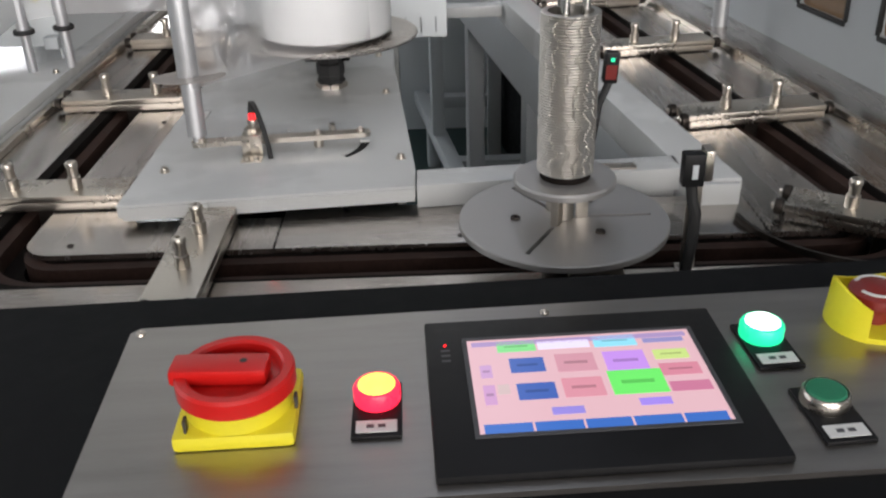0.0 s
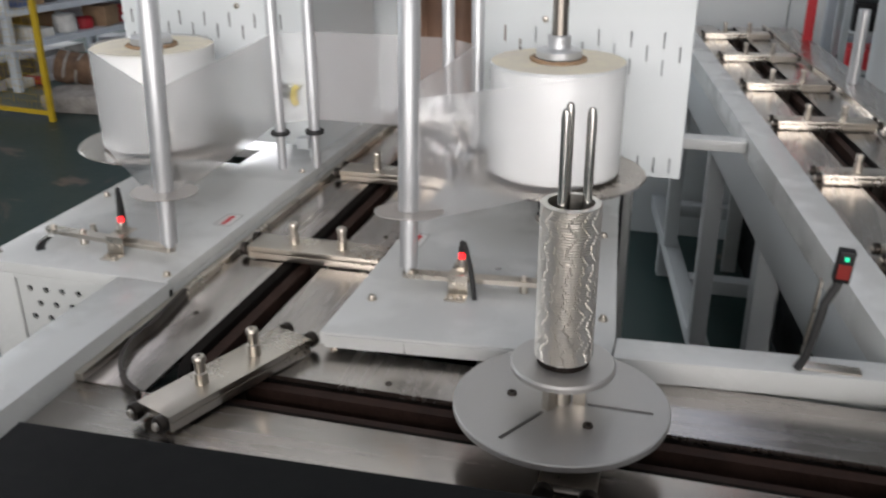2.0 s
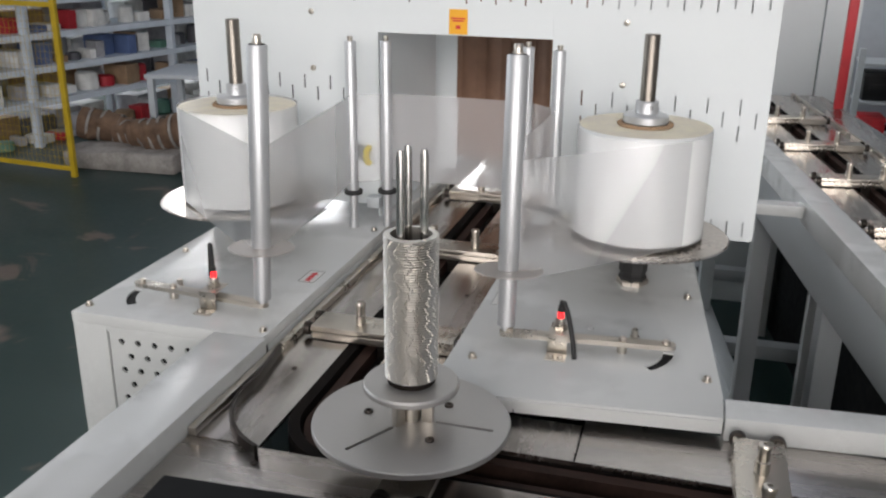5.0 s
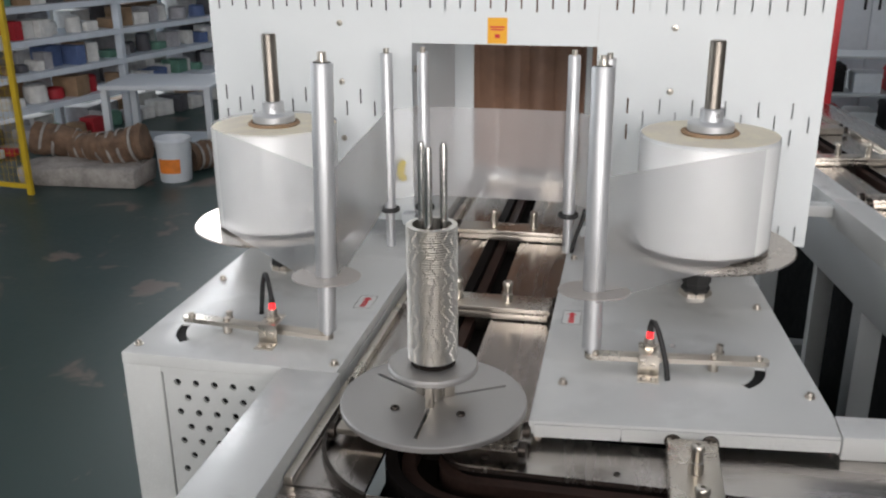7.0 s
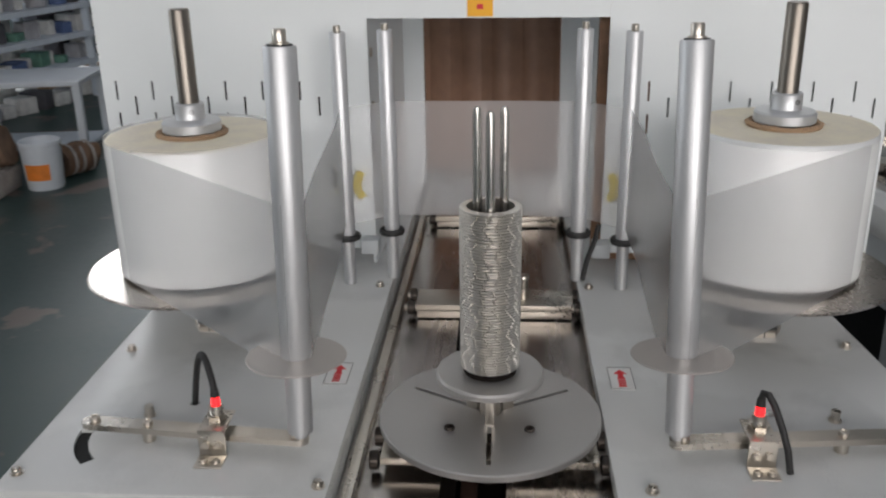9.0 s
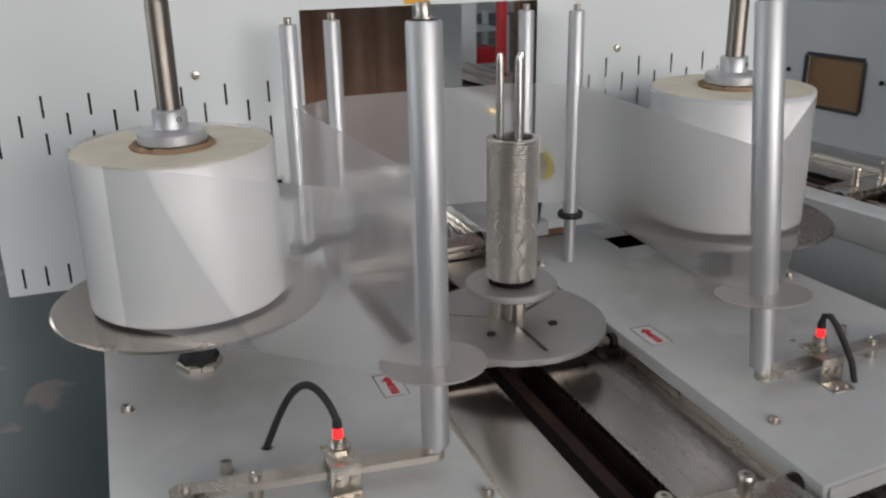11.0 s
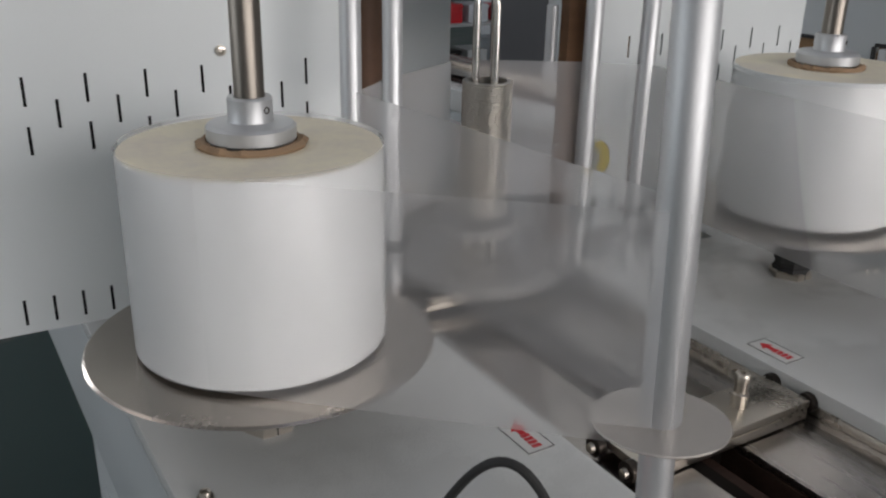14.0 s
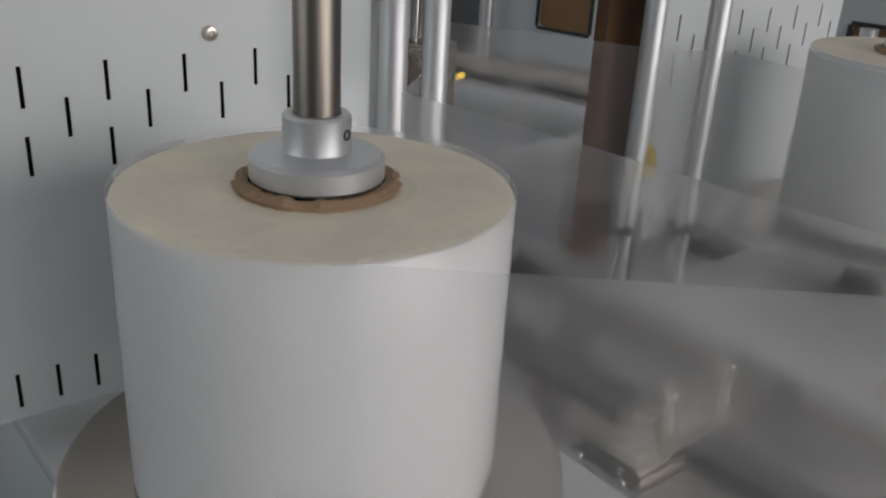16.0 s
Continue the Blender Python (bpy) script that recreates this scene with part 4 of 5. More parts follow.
# ---- wrapping machine ----
def wrapping_machine():
    w = thing("wrapping_machine", 0, 0, 0, "pale grey sheet-metal machine housing with slits and a lane opening", "machine")
    w.matrix_basis = pose(0, 1.532, 0, 0, 0, -1.8) @ pose(0, -1.532, 0)
    for name, b in (("front_panel", (-0.512, -0.1502, 0.925, 1.80)), ("front_panel", (0.1552, 0.500, 0.925, 1.80)), ("front_panel", (-0.150, 0.155, 1.2352, 1.80))):
        bm = bmesh.new()
        box(bm, b[0], b[1], 1.530, 1.5311, b[2], b[3])
        p = part(name, bm, PANEL, w, smooth=False)
        cut, used = bmesh.new(), False
        for k in range(-20, 21):
            x = -0.493 + 0.05 * (k + 10)
            for dx, z, h in ((0, 1.1435, 0.0125), (0.025, 1.123, 0.0125), (0, 1.1015, 0.0125), (0, 0.9455, 0.0125), (0.025, 0.9455, 0.0125), (0, 1.300, 0.013), (0.025, 1.305, 0.013), (0, 1.342, 0.013), (0.025, 1.342, 0.013)):
                xx = x + dx
                if b[0] + 0.012 < xx < b[1] - 0.012 and (abs(xx) > 0.19 or z > 1.25) and not (z < 1.0 and abs(xx) < 0.30) and not (1.09 < z < 1.11 and -0.33 < xx < -0.2):
                    box(cut, xx - 0.0014, xx + 0.0014, 1.49, 1.57, z - h, z + h)
                    used = True
        if used:
            carve(p, cut)
        else:
            cut.free()
    # folded edges, housing side and the backing sheets of the slits
    for x0, x1, y0, y1, z0 in ((-0.512, -0.509, 1.5315, 1.553, 0.925), (0.497, 0.500, 1.5335, 1.56, 0.925)):
        bm = bmesh.new()
        box(bm, x0, x1, y0, y1, z0, 1.80)
        part("housing_side", bm, PANEL, w, smooth=False)
    # the sheets put shade behind the slits, black left and paler grey right
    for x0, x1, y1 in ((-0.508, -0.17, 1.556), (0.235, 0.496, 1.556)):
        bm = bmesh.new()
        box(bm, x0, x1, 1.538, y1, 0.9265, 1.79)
        part("slit_shade_sheet", bm, HOLE if x0 < 0 else GREY, w, smooth=False)
    for x0, x1, y0, y1, z0, z1, m in ((-0.155, -0.152, 1.534, 1.86, 0.902, 1.235, PANEL), (-0.40, -0.279, 1.93, 1.936, 0.902, 1.75, GREY), (-0.277, -0.217, 1.934, 1.94, 0.902, 1.75, BLACK),
                                     (-0.215, -0.127, 1.93, 1.936, 0.902, 1.75, PANEL), (0.108, 0.196, 1.93, 1.936, 0.902, 1.75, PANEL),
                                     (0.145, 0.225, 1.566, 1.582, 0.902, 1.40, WOOD), (-0.175, -0.156, 1.60, 1.612, 0.902, 1.30, WOOD)):
        bm = bmesh.new()
        box(bm, x0, x1, y0, y1, z0, z1)
        part("tunnel_board", bm, m, w, smooth=False)
    bm = bmesh.new()
    n = 26
    for k in range(n):
        x0 = -0.125 + 0.23 * k / n
        x1 = x0 + 0.23 / n
        f0, f1 = (1.93 + 0.006 * math.sin(k * 1.1 + 0.6 * math.sin(k)), 1.93 + 0.006 * math.sin((k + 1) * 1.1 + 0.6 * math.sin(k + 1)))
        v = [bm.verts.new(c) for c in ((x0, f0, 0.93), (x1, f1, 0.93), (x1, f1, 1.6), (x0, f0, 1.6))]
        bm.faces.new(v)
    bmesh.ops.remove_doubles(bm, verts=bm.verts, dist=1e-5)
    bmesh.ops.solidify(bm, geom=bm.faces[:], thickness=0.003)
    part("heat_curtain", bm, BROWN, w, "brown creased heat curtain hanging in the tunnel")
    for x, z in ((-0.275, 1.168), (-0.275, 1.266), (-0.275, 1.070), (0.272, 1.168), (0.272, 1.266), (0.272, 1.07), (-0.275, 1.38), (0.272, 1.38)):
        bm = bmesh.new()
        lathe(bm, [(0, 0.002), (0.0015, 0.002), (0.002, 0.0034), (0.0042, 0.003), (0.005, 0.001), (0.005, -0.001), (0, -0.001)], 16, pose(x, 1.529, z, 90))
        part("panel_screw", bm, NICKEL, w)
    bm = bmesh.new()
    box(bm, -0.022, 0.010, 1.5285, 1.5297, 1.237, 1.278)
    lb = part("warning_label", bm, LABELO, w, "orange warning label with small print", smooth=False)
    bm = bmesh.new()
    for k, (a, b) in enumerate(((-0.018, 0.006), (-0.016, 0.004))):
        box(bm, a, b, 1.5281, 1.5285, 1.262 - 0.004 * k, 1.2645 - 0.004 * k)
    box(bm, -0.010, -0.002, 1.5281, 1.5285, 1.246, 1.252)
    part("label_print", bm, INKRED, lb, smooth=False)
    bm = bmesh.new()
    for x0, x1, z0, z1 in ((-0.208, -0.204, 1.009, 1.039), (-0.186, -0.182, 1.009, 1.039), (-0.204, -0.186, 1.035, 1.039), (-0.204, -0.186, 1.009, 1.013), (-0.204, -0.190, 1.021, 1.026)):
        box(bm, x0, x1, 1.526, 1.5296, z0, z1, 0.0006)
    lt = part("panel_latch", bm, GREY, w, "small square grey latch")
    # flat black patch paints the shade of a recess inside the latch
    bm = bmesh.new()
    box(bm, -0.204, -0.186, 1.5288, 1.5296, 1.013, 1.035)
    part("latch_recess_shade", bm, HOLE, lt, smooth=False)
    # small amber lamp and bolt heads inside the mouth
    bm = bmesh.new()
    rod(bm, 0.004, 0, 0.006, 0, 0, 12)
    part("amber_lamp", bm, AMBERGLOW, w, "small glowing amber lamp", m=pose(0.24, 1.90, 1.02, 90))
    for z in (0.98, 1.05, 1.12, 1.19):
        bm = bmesh.new()
        lathe(bm, [(0, 0), (0.006, 0), (0.006, 0.004), (0.003, 0.004), (0.003, 0.014), (0, 0.014)], 10)
        part("mouth_bolt", bm, NICKEL, w, m=pose(-0.149, 1.552, z, 0, -90))
    # cable clamp boxes beside the mouth
    for sx in (-1, 1):
        bm = bmesh.new()
        box(bm, sx * 0.155 - 0.012, sx * 0.155 + 0.012, 1.505, 1.5285, 0.925, 0.945, 0.002)
        part("cable_clamp", bm, GREY, w)
        bm = bmesh.new()
        tube(bm, [(sx * 0.165, 1.52, 1.035), (sx * 0.168, 1.512, 1.028), (sx * 0.168, 1.508, 1.015), (sx * 0.162, 1.51, 1.005)], 0.006)
        part("yellow_hook", bm, YCABLE, w, "bent yellow sleeve")
    bm = bmesh.new()
    tube(bm, [(0.150, 1.50, 0.975), (0.146, 1.497, 0.955), (0.137, 1.492, 0.93), (0.131, 1.488, 0.902)], 0.0035)
    part("cable", bm, RUBBER, w)
    return w


# ---- control desk ----
def control_desk():
    zb, zp = 0.952, 0.956
    d = thing("control_desk", 0.5115, 0.493, 0, "black control desk in front of the conveyor", "control desk", rz=2.4)
    inv = Matrix.Translation((-0.5, -0.48, 0))

    def add(name, bm, m, parent=d, label="", smooth=True):
        bmesh.ops.transform(bm, verts=bm.verts, matrix=inv)
        return part(name, bm, m, parent, label, smooth)

    bm = bmesh.new()
    prism(bm, [(-0.032, 0.633), (-0.032, 0.31), (1.12, 0.31), (1.12, 0.637)], 0.60, zb)
    bmesh.ops.bevel(bm, geom=[e for e in bm.edges if all(v.co.z > 0.9 for v in e.verts)], offset=0.003, segments=2, affect="EDGES")
    add("desk_top", bm, BLACKBOX)
    bm = bmesh.new()
    prism(bm, [(0.02, 0.57), (0.02, 0.36), (1.05, 0.36), (1.05, 0.57)], 0.0, 0.60)
    add("pedestal", bm, BLACKBOX)
    bm = bmesh.new()
    prism(bm, [(0.247, 0.392), (1.02, 0.392), (1.02, 0.592), (0.249, 0.584), (0.243, 0.578)], zb, zp)
    plate = add("face_plate", bm, PLATE, label="brushed stainless face plate", smooth=False)
    for x, y in ((0.251, 0.576), (0.5445, 0.575), (0.82, 0.582)):
        bm = bmesh.new()
        lathe(bm, [(0, zp + 0.0012), (0.001, zp + 0.0012), (0.0014, zp + 0.0022), (0.003, zp + 0.0018), (0.0038, zp), (0, zp)], 14, Matrix.Translation((x, y, 0)))
        add("plate_screw", bm, NICKEL, plate)
    # touch screen
    hx0, hx1, hy0, hy1 = 0.4555, 0.660, 0.400, 0.561
    bm = bmesh.new()
    box(bm, hx0, hx1, hy0, hy1, zp, zp + 0.006, 0.002)
    hmi = add("touch_screen", bm, BLACK, label="black framed touch screen, switched on")
    sx0, sx1, sy0, sy1 = hx0 + 0.028, hx1 - 0.023, hy0 + 0.034, hy1 - 0.027
    zs = zp + 0.0062
    bm = bmesh.new()
    for b in ((sx0 - 0.003, sx1 + 0.003, sy0 - 0.003, sy0), (sx0 - 0.003, sx1 + 0.003, sy1, sy1 + 0.003), (sx0 - 0.003, sx0, sy0, sy1), (sx1, sx1 + 0.003, sy0, sy1)):
        box(bm, *b, zp + 0.006, zs + 0.0006)
    add("screen_bezel", bm, GREYBEZEL, hmi, smooth=False)
    bm = bmesh.new()
    box(bm, sx0, sx1, sy0, sy1, zp + 0.006, zs)
    add("display", bm, glow("display_backlight", (0.80, 0.50, 0.56), 0.95), hmi, "lit pink display", smooth=False)
    W, H = sx1 - sx0, sy1 - sy0
    tiles = [(0.13, 0.86, 0.17, 0.12, (0.25, 0.75, 0.28)), (0.31, 0.87, 0.23, 0.09, (0.85, 0.78, 0.95)), (0.56, 0.86, 0.19, 0.13, (0.30, 0.75, 0.92)), (0.78, 0.88, 0.18, 0.05, (0.30, 0.28, 0.55)),
             (0.17, 0.62, 0.15, 0.16, (0.07, 0.14, 0.46)), (0.37, 0.60, 0.17, 0.2, (0.66, 0.32, 0.40)), (0.58, 0.58, 0.18, 0.22, (0.58, 0.30, 0.85)), (0.80, 0.68, 0.15, 0.11, (0.60, 0.75, 0.25)), (0.80, 0.50, 0.17, 0.13, (0.68, 0.25, 0.34)),
             (0.18, 0.33, 0.16, 0.17, (0.06, 0.13, 0.46)), (0.37, 0.33, 0.17, 0.2, (0.72, 0.30, 0.38)), (0.57, 0.33, 0.23, 0.25, (0.17, 0.85, 0.16)), (0.81, 0.33, 0.17, 0.10, (0.60, 0.20, 0.33)),
             (0.30, 0.17, 0.13, 0.07, (0.32, 0.26, 0.75)), (0.66, 0.21, 0.13, 0.07, (0.38, 0.26, 0.85)),
             (0.02, 0.02, 0.19, 0.09, (0.05, 0.16, 0.55)), (0.22, 0.02, 0.19, 0.09, (0.05, 0.16, 0.55)), (0.42, 0.02, 0.18, 0.09, (0.05, 0.16, 0.55)), (0.61, 0.02, 0.19, 0.09, (0.05, 0.16, 0.55)), (0.81, 0.02, 0.17, 0.09, (0.05, 0.16, 0.55)),
             (0.02, 0.94, 0.96, 0.05, (0.42, 0.30, 0.55)), (0.04, 0.58, 0.05, 0.14, (0.6, 0.36, 0.62)), (0.04, 0.30, 0.05, 0.2, (0.62, 0.34, 0.6)), (0.10, 0.4, 0.05, 0.1, (0.66, 0.5, 0.5))]
    for u, v, w, h, col in tiles:
        bm = bmesh.new()
        box(bm, sx0 + u * W, sx0 + (u + w) * W, sy0 + (v - 0.02) * H, sy0 + (v - 0.02 + h) * H, zs, zs + 0.0003)
        tile = add("screen_tile", bm, glow("tile_light", col, 1.0), hmi, smooth=False)
        if h > 0.1:
            bm = bmesh.new()
            box(bm, sx0 + (u + 0.2 * w) * W, sx0 + (u + 0.8 * w) * W, sy0 + (v - 0.02 + 0.42 * h) * H, sy0 + (v - 0.02 + 0.56 * h) * H, zs + 0.0003, zs + 0.0005)
            add("tile_print", bm, glow("tile_print_light", tuple(0.8 * c for c in col), 0.8), tile, smooth=False)
    for k in range(4):
        bm = bmesh.new()
        y = sy1 - 0.004 - 0.006 * k
        if k == 0:
            rod(bm, 0.0011, zp + 0.006, zp + 0.0067, hx0 + 0.013, y, 10)
            add("status_light", bm, LED, hmi)
        else:
            box(bm, hx0 + 0.010, hx0 + 0.016, y - 0.001, y + 0.001, zp + 0.006, zp + 0.0063)
            add("status_mark", bm, GREYBEZEL, hmi, smooth=False)
    # main switch
    sw = pose(0.3375, 0.475, zp)
    bm = bmesh.new()
    box(bm, -0.0365, 0.0365, -0.034, 0.034, 0, 0.011, 0.004)
    lathe(bm, [(0.033, 0.0105), (0.033, 0.020), (0.031, 0.022), (0, 0.022)], 48)
    bmesh.ops.transform(bm, verts=bm.verts, matrix=sw)
    base = add("switch_base", bm, YELLOW, label="yellow main switch base plate")
    bm = bmesh.new()
    lathe(bm, [(0, 0.0225), (0.0345, 0.0225), (0.0365, 0.0245), (0.0365, 0.0345), (0.035, 0.0365), (0.030, 0.0365), (0.0285, 0.035), (0.0275, 0.029), (0, 0.029)], 64)
    box(bm, -0.0385, 0.021, -0.010, 0.010, 0.0295, 0.0405, 0.0025, pose(0, 0, 0, 0, 0, -4))
    bmesh.ops.transform(bm, verts=bm.verts, matrix=sw)
    knob = add("switch_handle", bm, RED, base, "red rotary handle")
    bm = bmesh.new()
    lathe(bm, [(0, 0.0408), (0.0022, 0.0408), (0.0025, 0.0404)], 14, sw @ pose(0.006, 0.001, 0))
    add("handle_screw", bm, INK, knob)
    for x, y in ((0.036, -0.008), (-0.028, -0.026)):
        bm = bmesh.new()
        box(bm, x - 0.001, x + 0.0008, y - 0.003, y + 0.003, 0.011, 0.0195, 0, sw)
        add("switch_mark", bm, INK, base, smooth=False)

    def push(x, y, kind, rot):
        m = pose(x, y, zp, 0, 0, rot)
        bm = bmesh.new()
        box(bm, -0.0155, 0.0155, -0.037, 0.0165, 0.0, 0.003, 0.001, m)
        holder = add("label_holder", bm, BLACK, label="black holder with a small paper label")
        bm = bmesh.new()
        box(bm, -0.0125, 0.0125, -0.0335, -0.0225, 0.003, 0.0035, 0, m)
        lab = add("paper_label", bm, LABELW, holder, smooth=False)
        bm = bmesh.new()
        for q in range(2):
            box(bm, -0.006 + 0.007 * q, -0.0015 + 0.007 * q, -0.0295, -0.0265, 0.0035, 0.0038, 0, m)
        add("label_print", bm, GREYBEZEL, lab, smooth=False)
        if kind == "push":
            bm = bmesh.new()
            lathe(bm, [(0, 0.003), (0.0148, 0.003), (0.0152, 0.005), (0.0145, 0.0105), (0.0132, 0.012), (0.0125, 0.0105), (0, 0.0105)], 40, m)
            rim = add("button_rim", bm, NICKEL, holder, "chromed button rim")
            bm = bmesh.new()
            lathe(bm, [(0.0122, 0.009), (0.0122, 0.0118), (0.0112, 0.0128), (0, 0.0131)], 40, m)
            add("button_cap", bm, GREENCAP, rim, "green push cap")
            return
        lens, core = (REDGLOW, AMBERGLOW) if kind == "red" else (GREENGLOW, PALEGLOW)
        bm = bmesh.new()
        lathe(bm, [(0, 0.003), (0.0146, 0.003), (0.015, 0.005), (0.015, 0.0115), (0.0138, 0.0138), (0.0118, 0.0142), (0.0118, 0.0125)], 40, m)
        ln = add("lamp_lens", bm, lens, holder, "lit %s lens of a signal lamp" % kind)
        bm = bmesh.new()
        lathe(bm, [(0.0120, 0.012), (0.0118, 0.0145), (0.009, 0.0165), (0.005, 0.0174), (0, 0.0176)], 40, m)
        add("lamp_core", bm, core, ln, "glowing middle of the signal lamp")

    push(0.4225, 0.480, "red", -1)
    push(0.687, 0.526, "green", 2)
    push(0.698, 0.450, "push", 2)
    # emergency stop with its guard
    m = pose(0.772, 0.540, zp)
    bm = bmesh.new()
    n = 40
    prof = []
    for k in range(n + 1):
        a = radians(-150 + 300 * k / n) + radians(90)
        h = 0.020 + 0.014 * abs(math.cos(a)) ** 2
        prof.append((a, h))
    rows = []
    for a, h in prof:
        rows.append([bm.verts.new((r * math.cos(a), r * math.sin(a), z)) for r, z in ((0.029, 0.0), (0.0315, 0.0), (0.0295, h), (0.0275, h), (0.0265, 0.0))])
    for p, q in zip(rows, rows[1:]):
        for k in range(4):
            bm.faces.new((p[k], q[k], q[k + 1], p[k + 1]))
    bm.faces.new(rows[0])
    bm.faces.new(rows[-1])
    lathe(bm, [(0, 0.0), (0.031, 0.0), (0.031, 0.004), (0, 0.004)], 40)
    bmesh.ops.transform(bm, verts=bm.verts, matrix=m)
    guard = add("stop_guard", bm, YELLOW, label="yellow guard collar round the stop button")
    bm = bmesh.new()
    lathe(bm, [(0, 0.004), (0.012, 0.004), (0.012, 0.014), (0.018, 0.016), (0.0195, 0.020), (0.0185, 0.026), (0.014, 0.029), (0, 0.030)], 40, m)
    stop = add("stop_button", bm, MAROON, guard, "dark red mushroom stop button")
    for k in range(2):
        bm = bmesh.new()
        strip(bm, arc_line(0, 0, 0.0145, 20 + 180 * k, 140 + 180 * k, 8), -0.0012, 0.0012, 0.0282, 0.0292)
        bmesh.ops.transform(bm, verts=bm.verts, matrix=m)
        add("arrow_mark", bm, LABELW, stop, smooth=False)
    return d


def glow(name, col, power):
    m = bpy.data.materials.new(name)
    m.use_nodes = True
    b = m.node_tree.nodes["Principled BSDF"]
    b.inputs["Base Color"].default_value = (*(0.2 * c for c in col), 1)
    b.inputs["Roughness"].default_value = 0.15
    b.inputs["Emission Color"].default_value = (*col, 1)
    b.inputs["Emission Strength"].default_value = power
    return m


GREYBEZEL = mat("dark_grey_plastic", (0.07, 0.07, 0.075), 0.4)


# ---- photo-eye sensors on the frame ----
def photo_eye():
    s = thing("photo_eye", 0.712, 0.787, DECK, "black photo-electric sensor on a bent steel strip with its cable", "sensor")
    bm = bmesh.new()
    box(bm, -0.004, 0.010, -0.0012, 0.0012, 0.0, 0.128, 0.0004)
    part("strip_bracket", bm, NICKEL, s)
    bm = bmesh.new()
    box(bm, -0.004, 0.010, 0.0, 0.02, 0.0, 0.002, 0.0004)
    part("bracket_foot", bm, NICKEL, s)
    bm = bmesh.new()
    box(bm, 0.008, 0.016, -0.008, 0.012, 0.100, 0.130, 0.0015)
    part("mount_plate", bm, NICKEL, s)
    bm = bmesh.new()
    box(bm, -0.012, 0.008, -0.010, 0.004, 0.096, 0.128, 0.002)
    h = part("housing", bm, BLACK, s)
    bm = bmesh.new()
    box(bm, -0.004, 0.0015, -0.0107, -0.0095, 0.104, 0.118, 0.0005)
    part("lens", bm, GREY, h)
    bm = bmesh.new()
    tube(bm, [(-0.002, -0.003, 0.098), (0.0, -0.004, 0.082), (0.004, -0.006, 0.068), (0.004, -0.006, 0.04), (0.0, -0.008, 0.01), (-0.004, -0.010, -0.004)], 0.0055)
    part("cable", bm, RUBBER, s)
    t = thing("photo_eye", 0.667, 0.994, TOP, "dark red photo-electric sensor on a slim post with its cable", "sensor")
    bm = bmesh.new()
    box(bm, -0.022, 0.040, -0.010, 0.006, 0.0, 0.0025, 0.0008)
    part("bracket_foot", bm, NICKEL, t)
    bm = bmesh.new()
    box(bm, -0.022, -0.0195, -0.006, 0.006, 0.0025, 0.100, 0.0005, pose(0, 0, 0, 0, 4, 0))
    part("strip_bracket", bm, NICKEL, t)
    bm = bmesh.new()
    box(bm, -0.012, 0.004, -0.008, 0.006, 0.102, 0.137, 0.002, pose(0, 0, 0, 0, 4, 0))
    h = part("housing", bm, BLACK, t)
    bm = bmesh.new()
    box(bm, -0.010, 0.002, -0.0088, -0.008, 0.107, 0.123, 0, pose(0, 0, 0, 0, 4, 0))
    part("red_lens", bm, MAROON, h, "dark red sensor window", smooth=False)
    bm = bmesh.new()
    box(bm, -0.006, -0.002, -0.0085, -0.0075, 0.127, 0.131, 0, pose(0, 0, 0, 0, 4, 0))
    part("status_window", bm, GREENGLOW, h)
    bm = bmesh.new()
    tube(bm, [(0.004, 0.0, 0.104), (0.0, -0.002, 0.094), (-0.008, -0.006, 0.078), (-0.013, -0.010, 0.045), (-0.018, -0.010, 0.015), (-0.025, -0.013, 0.002)], 0.0045)
    part("cable", bm, RUBBER, t)


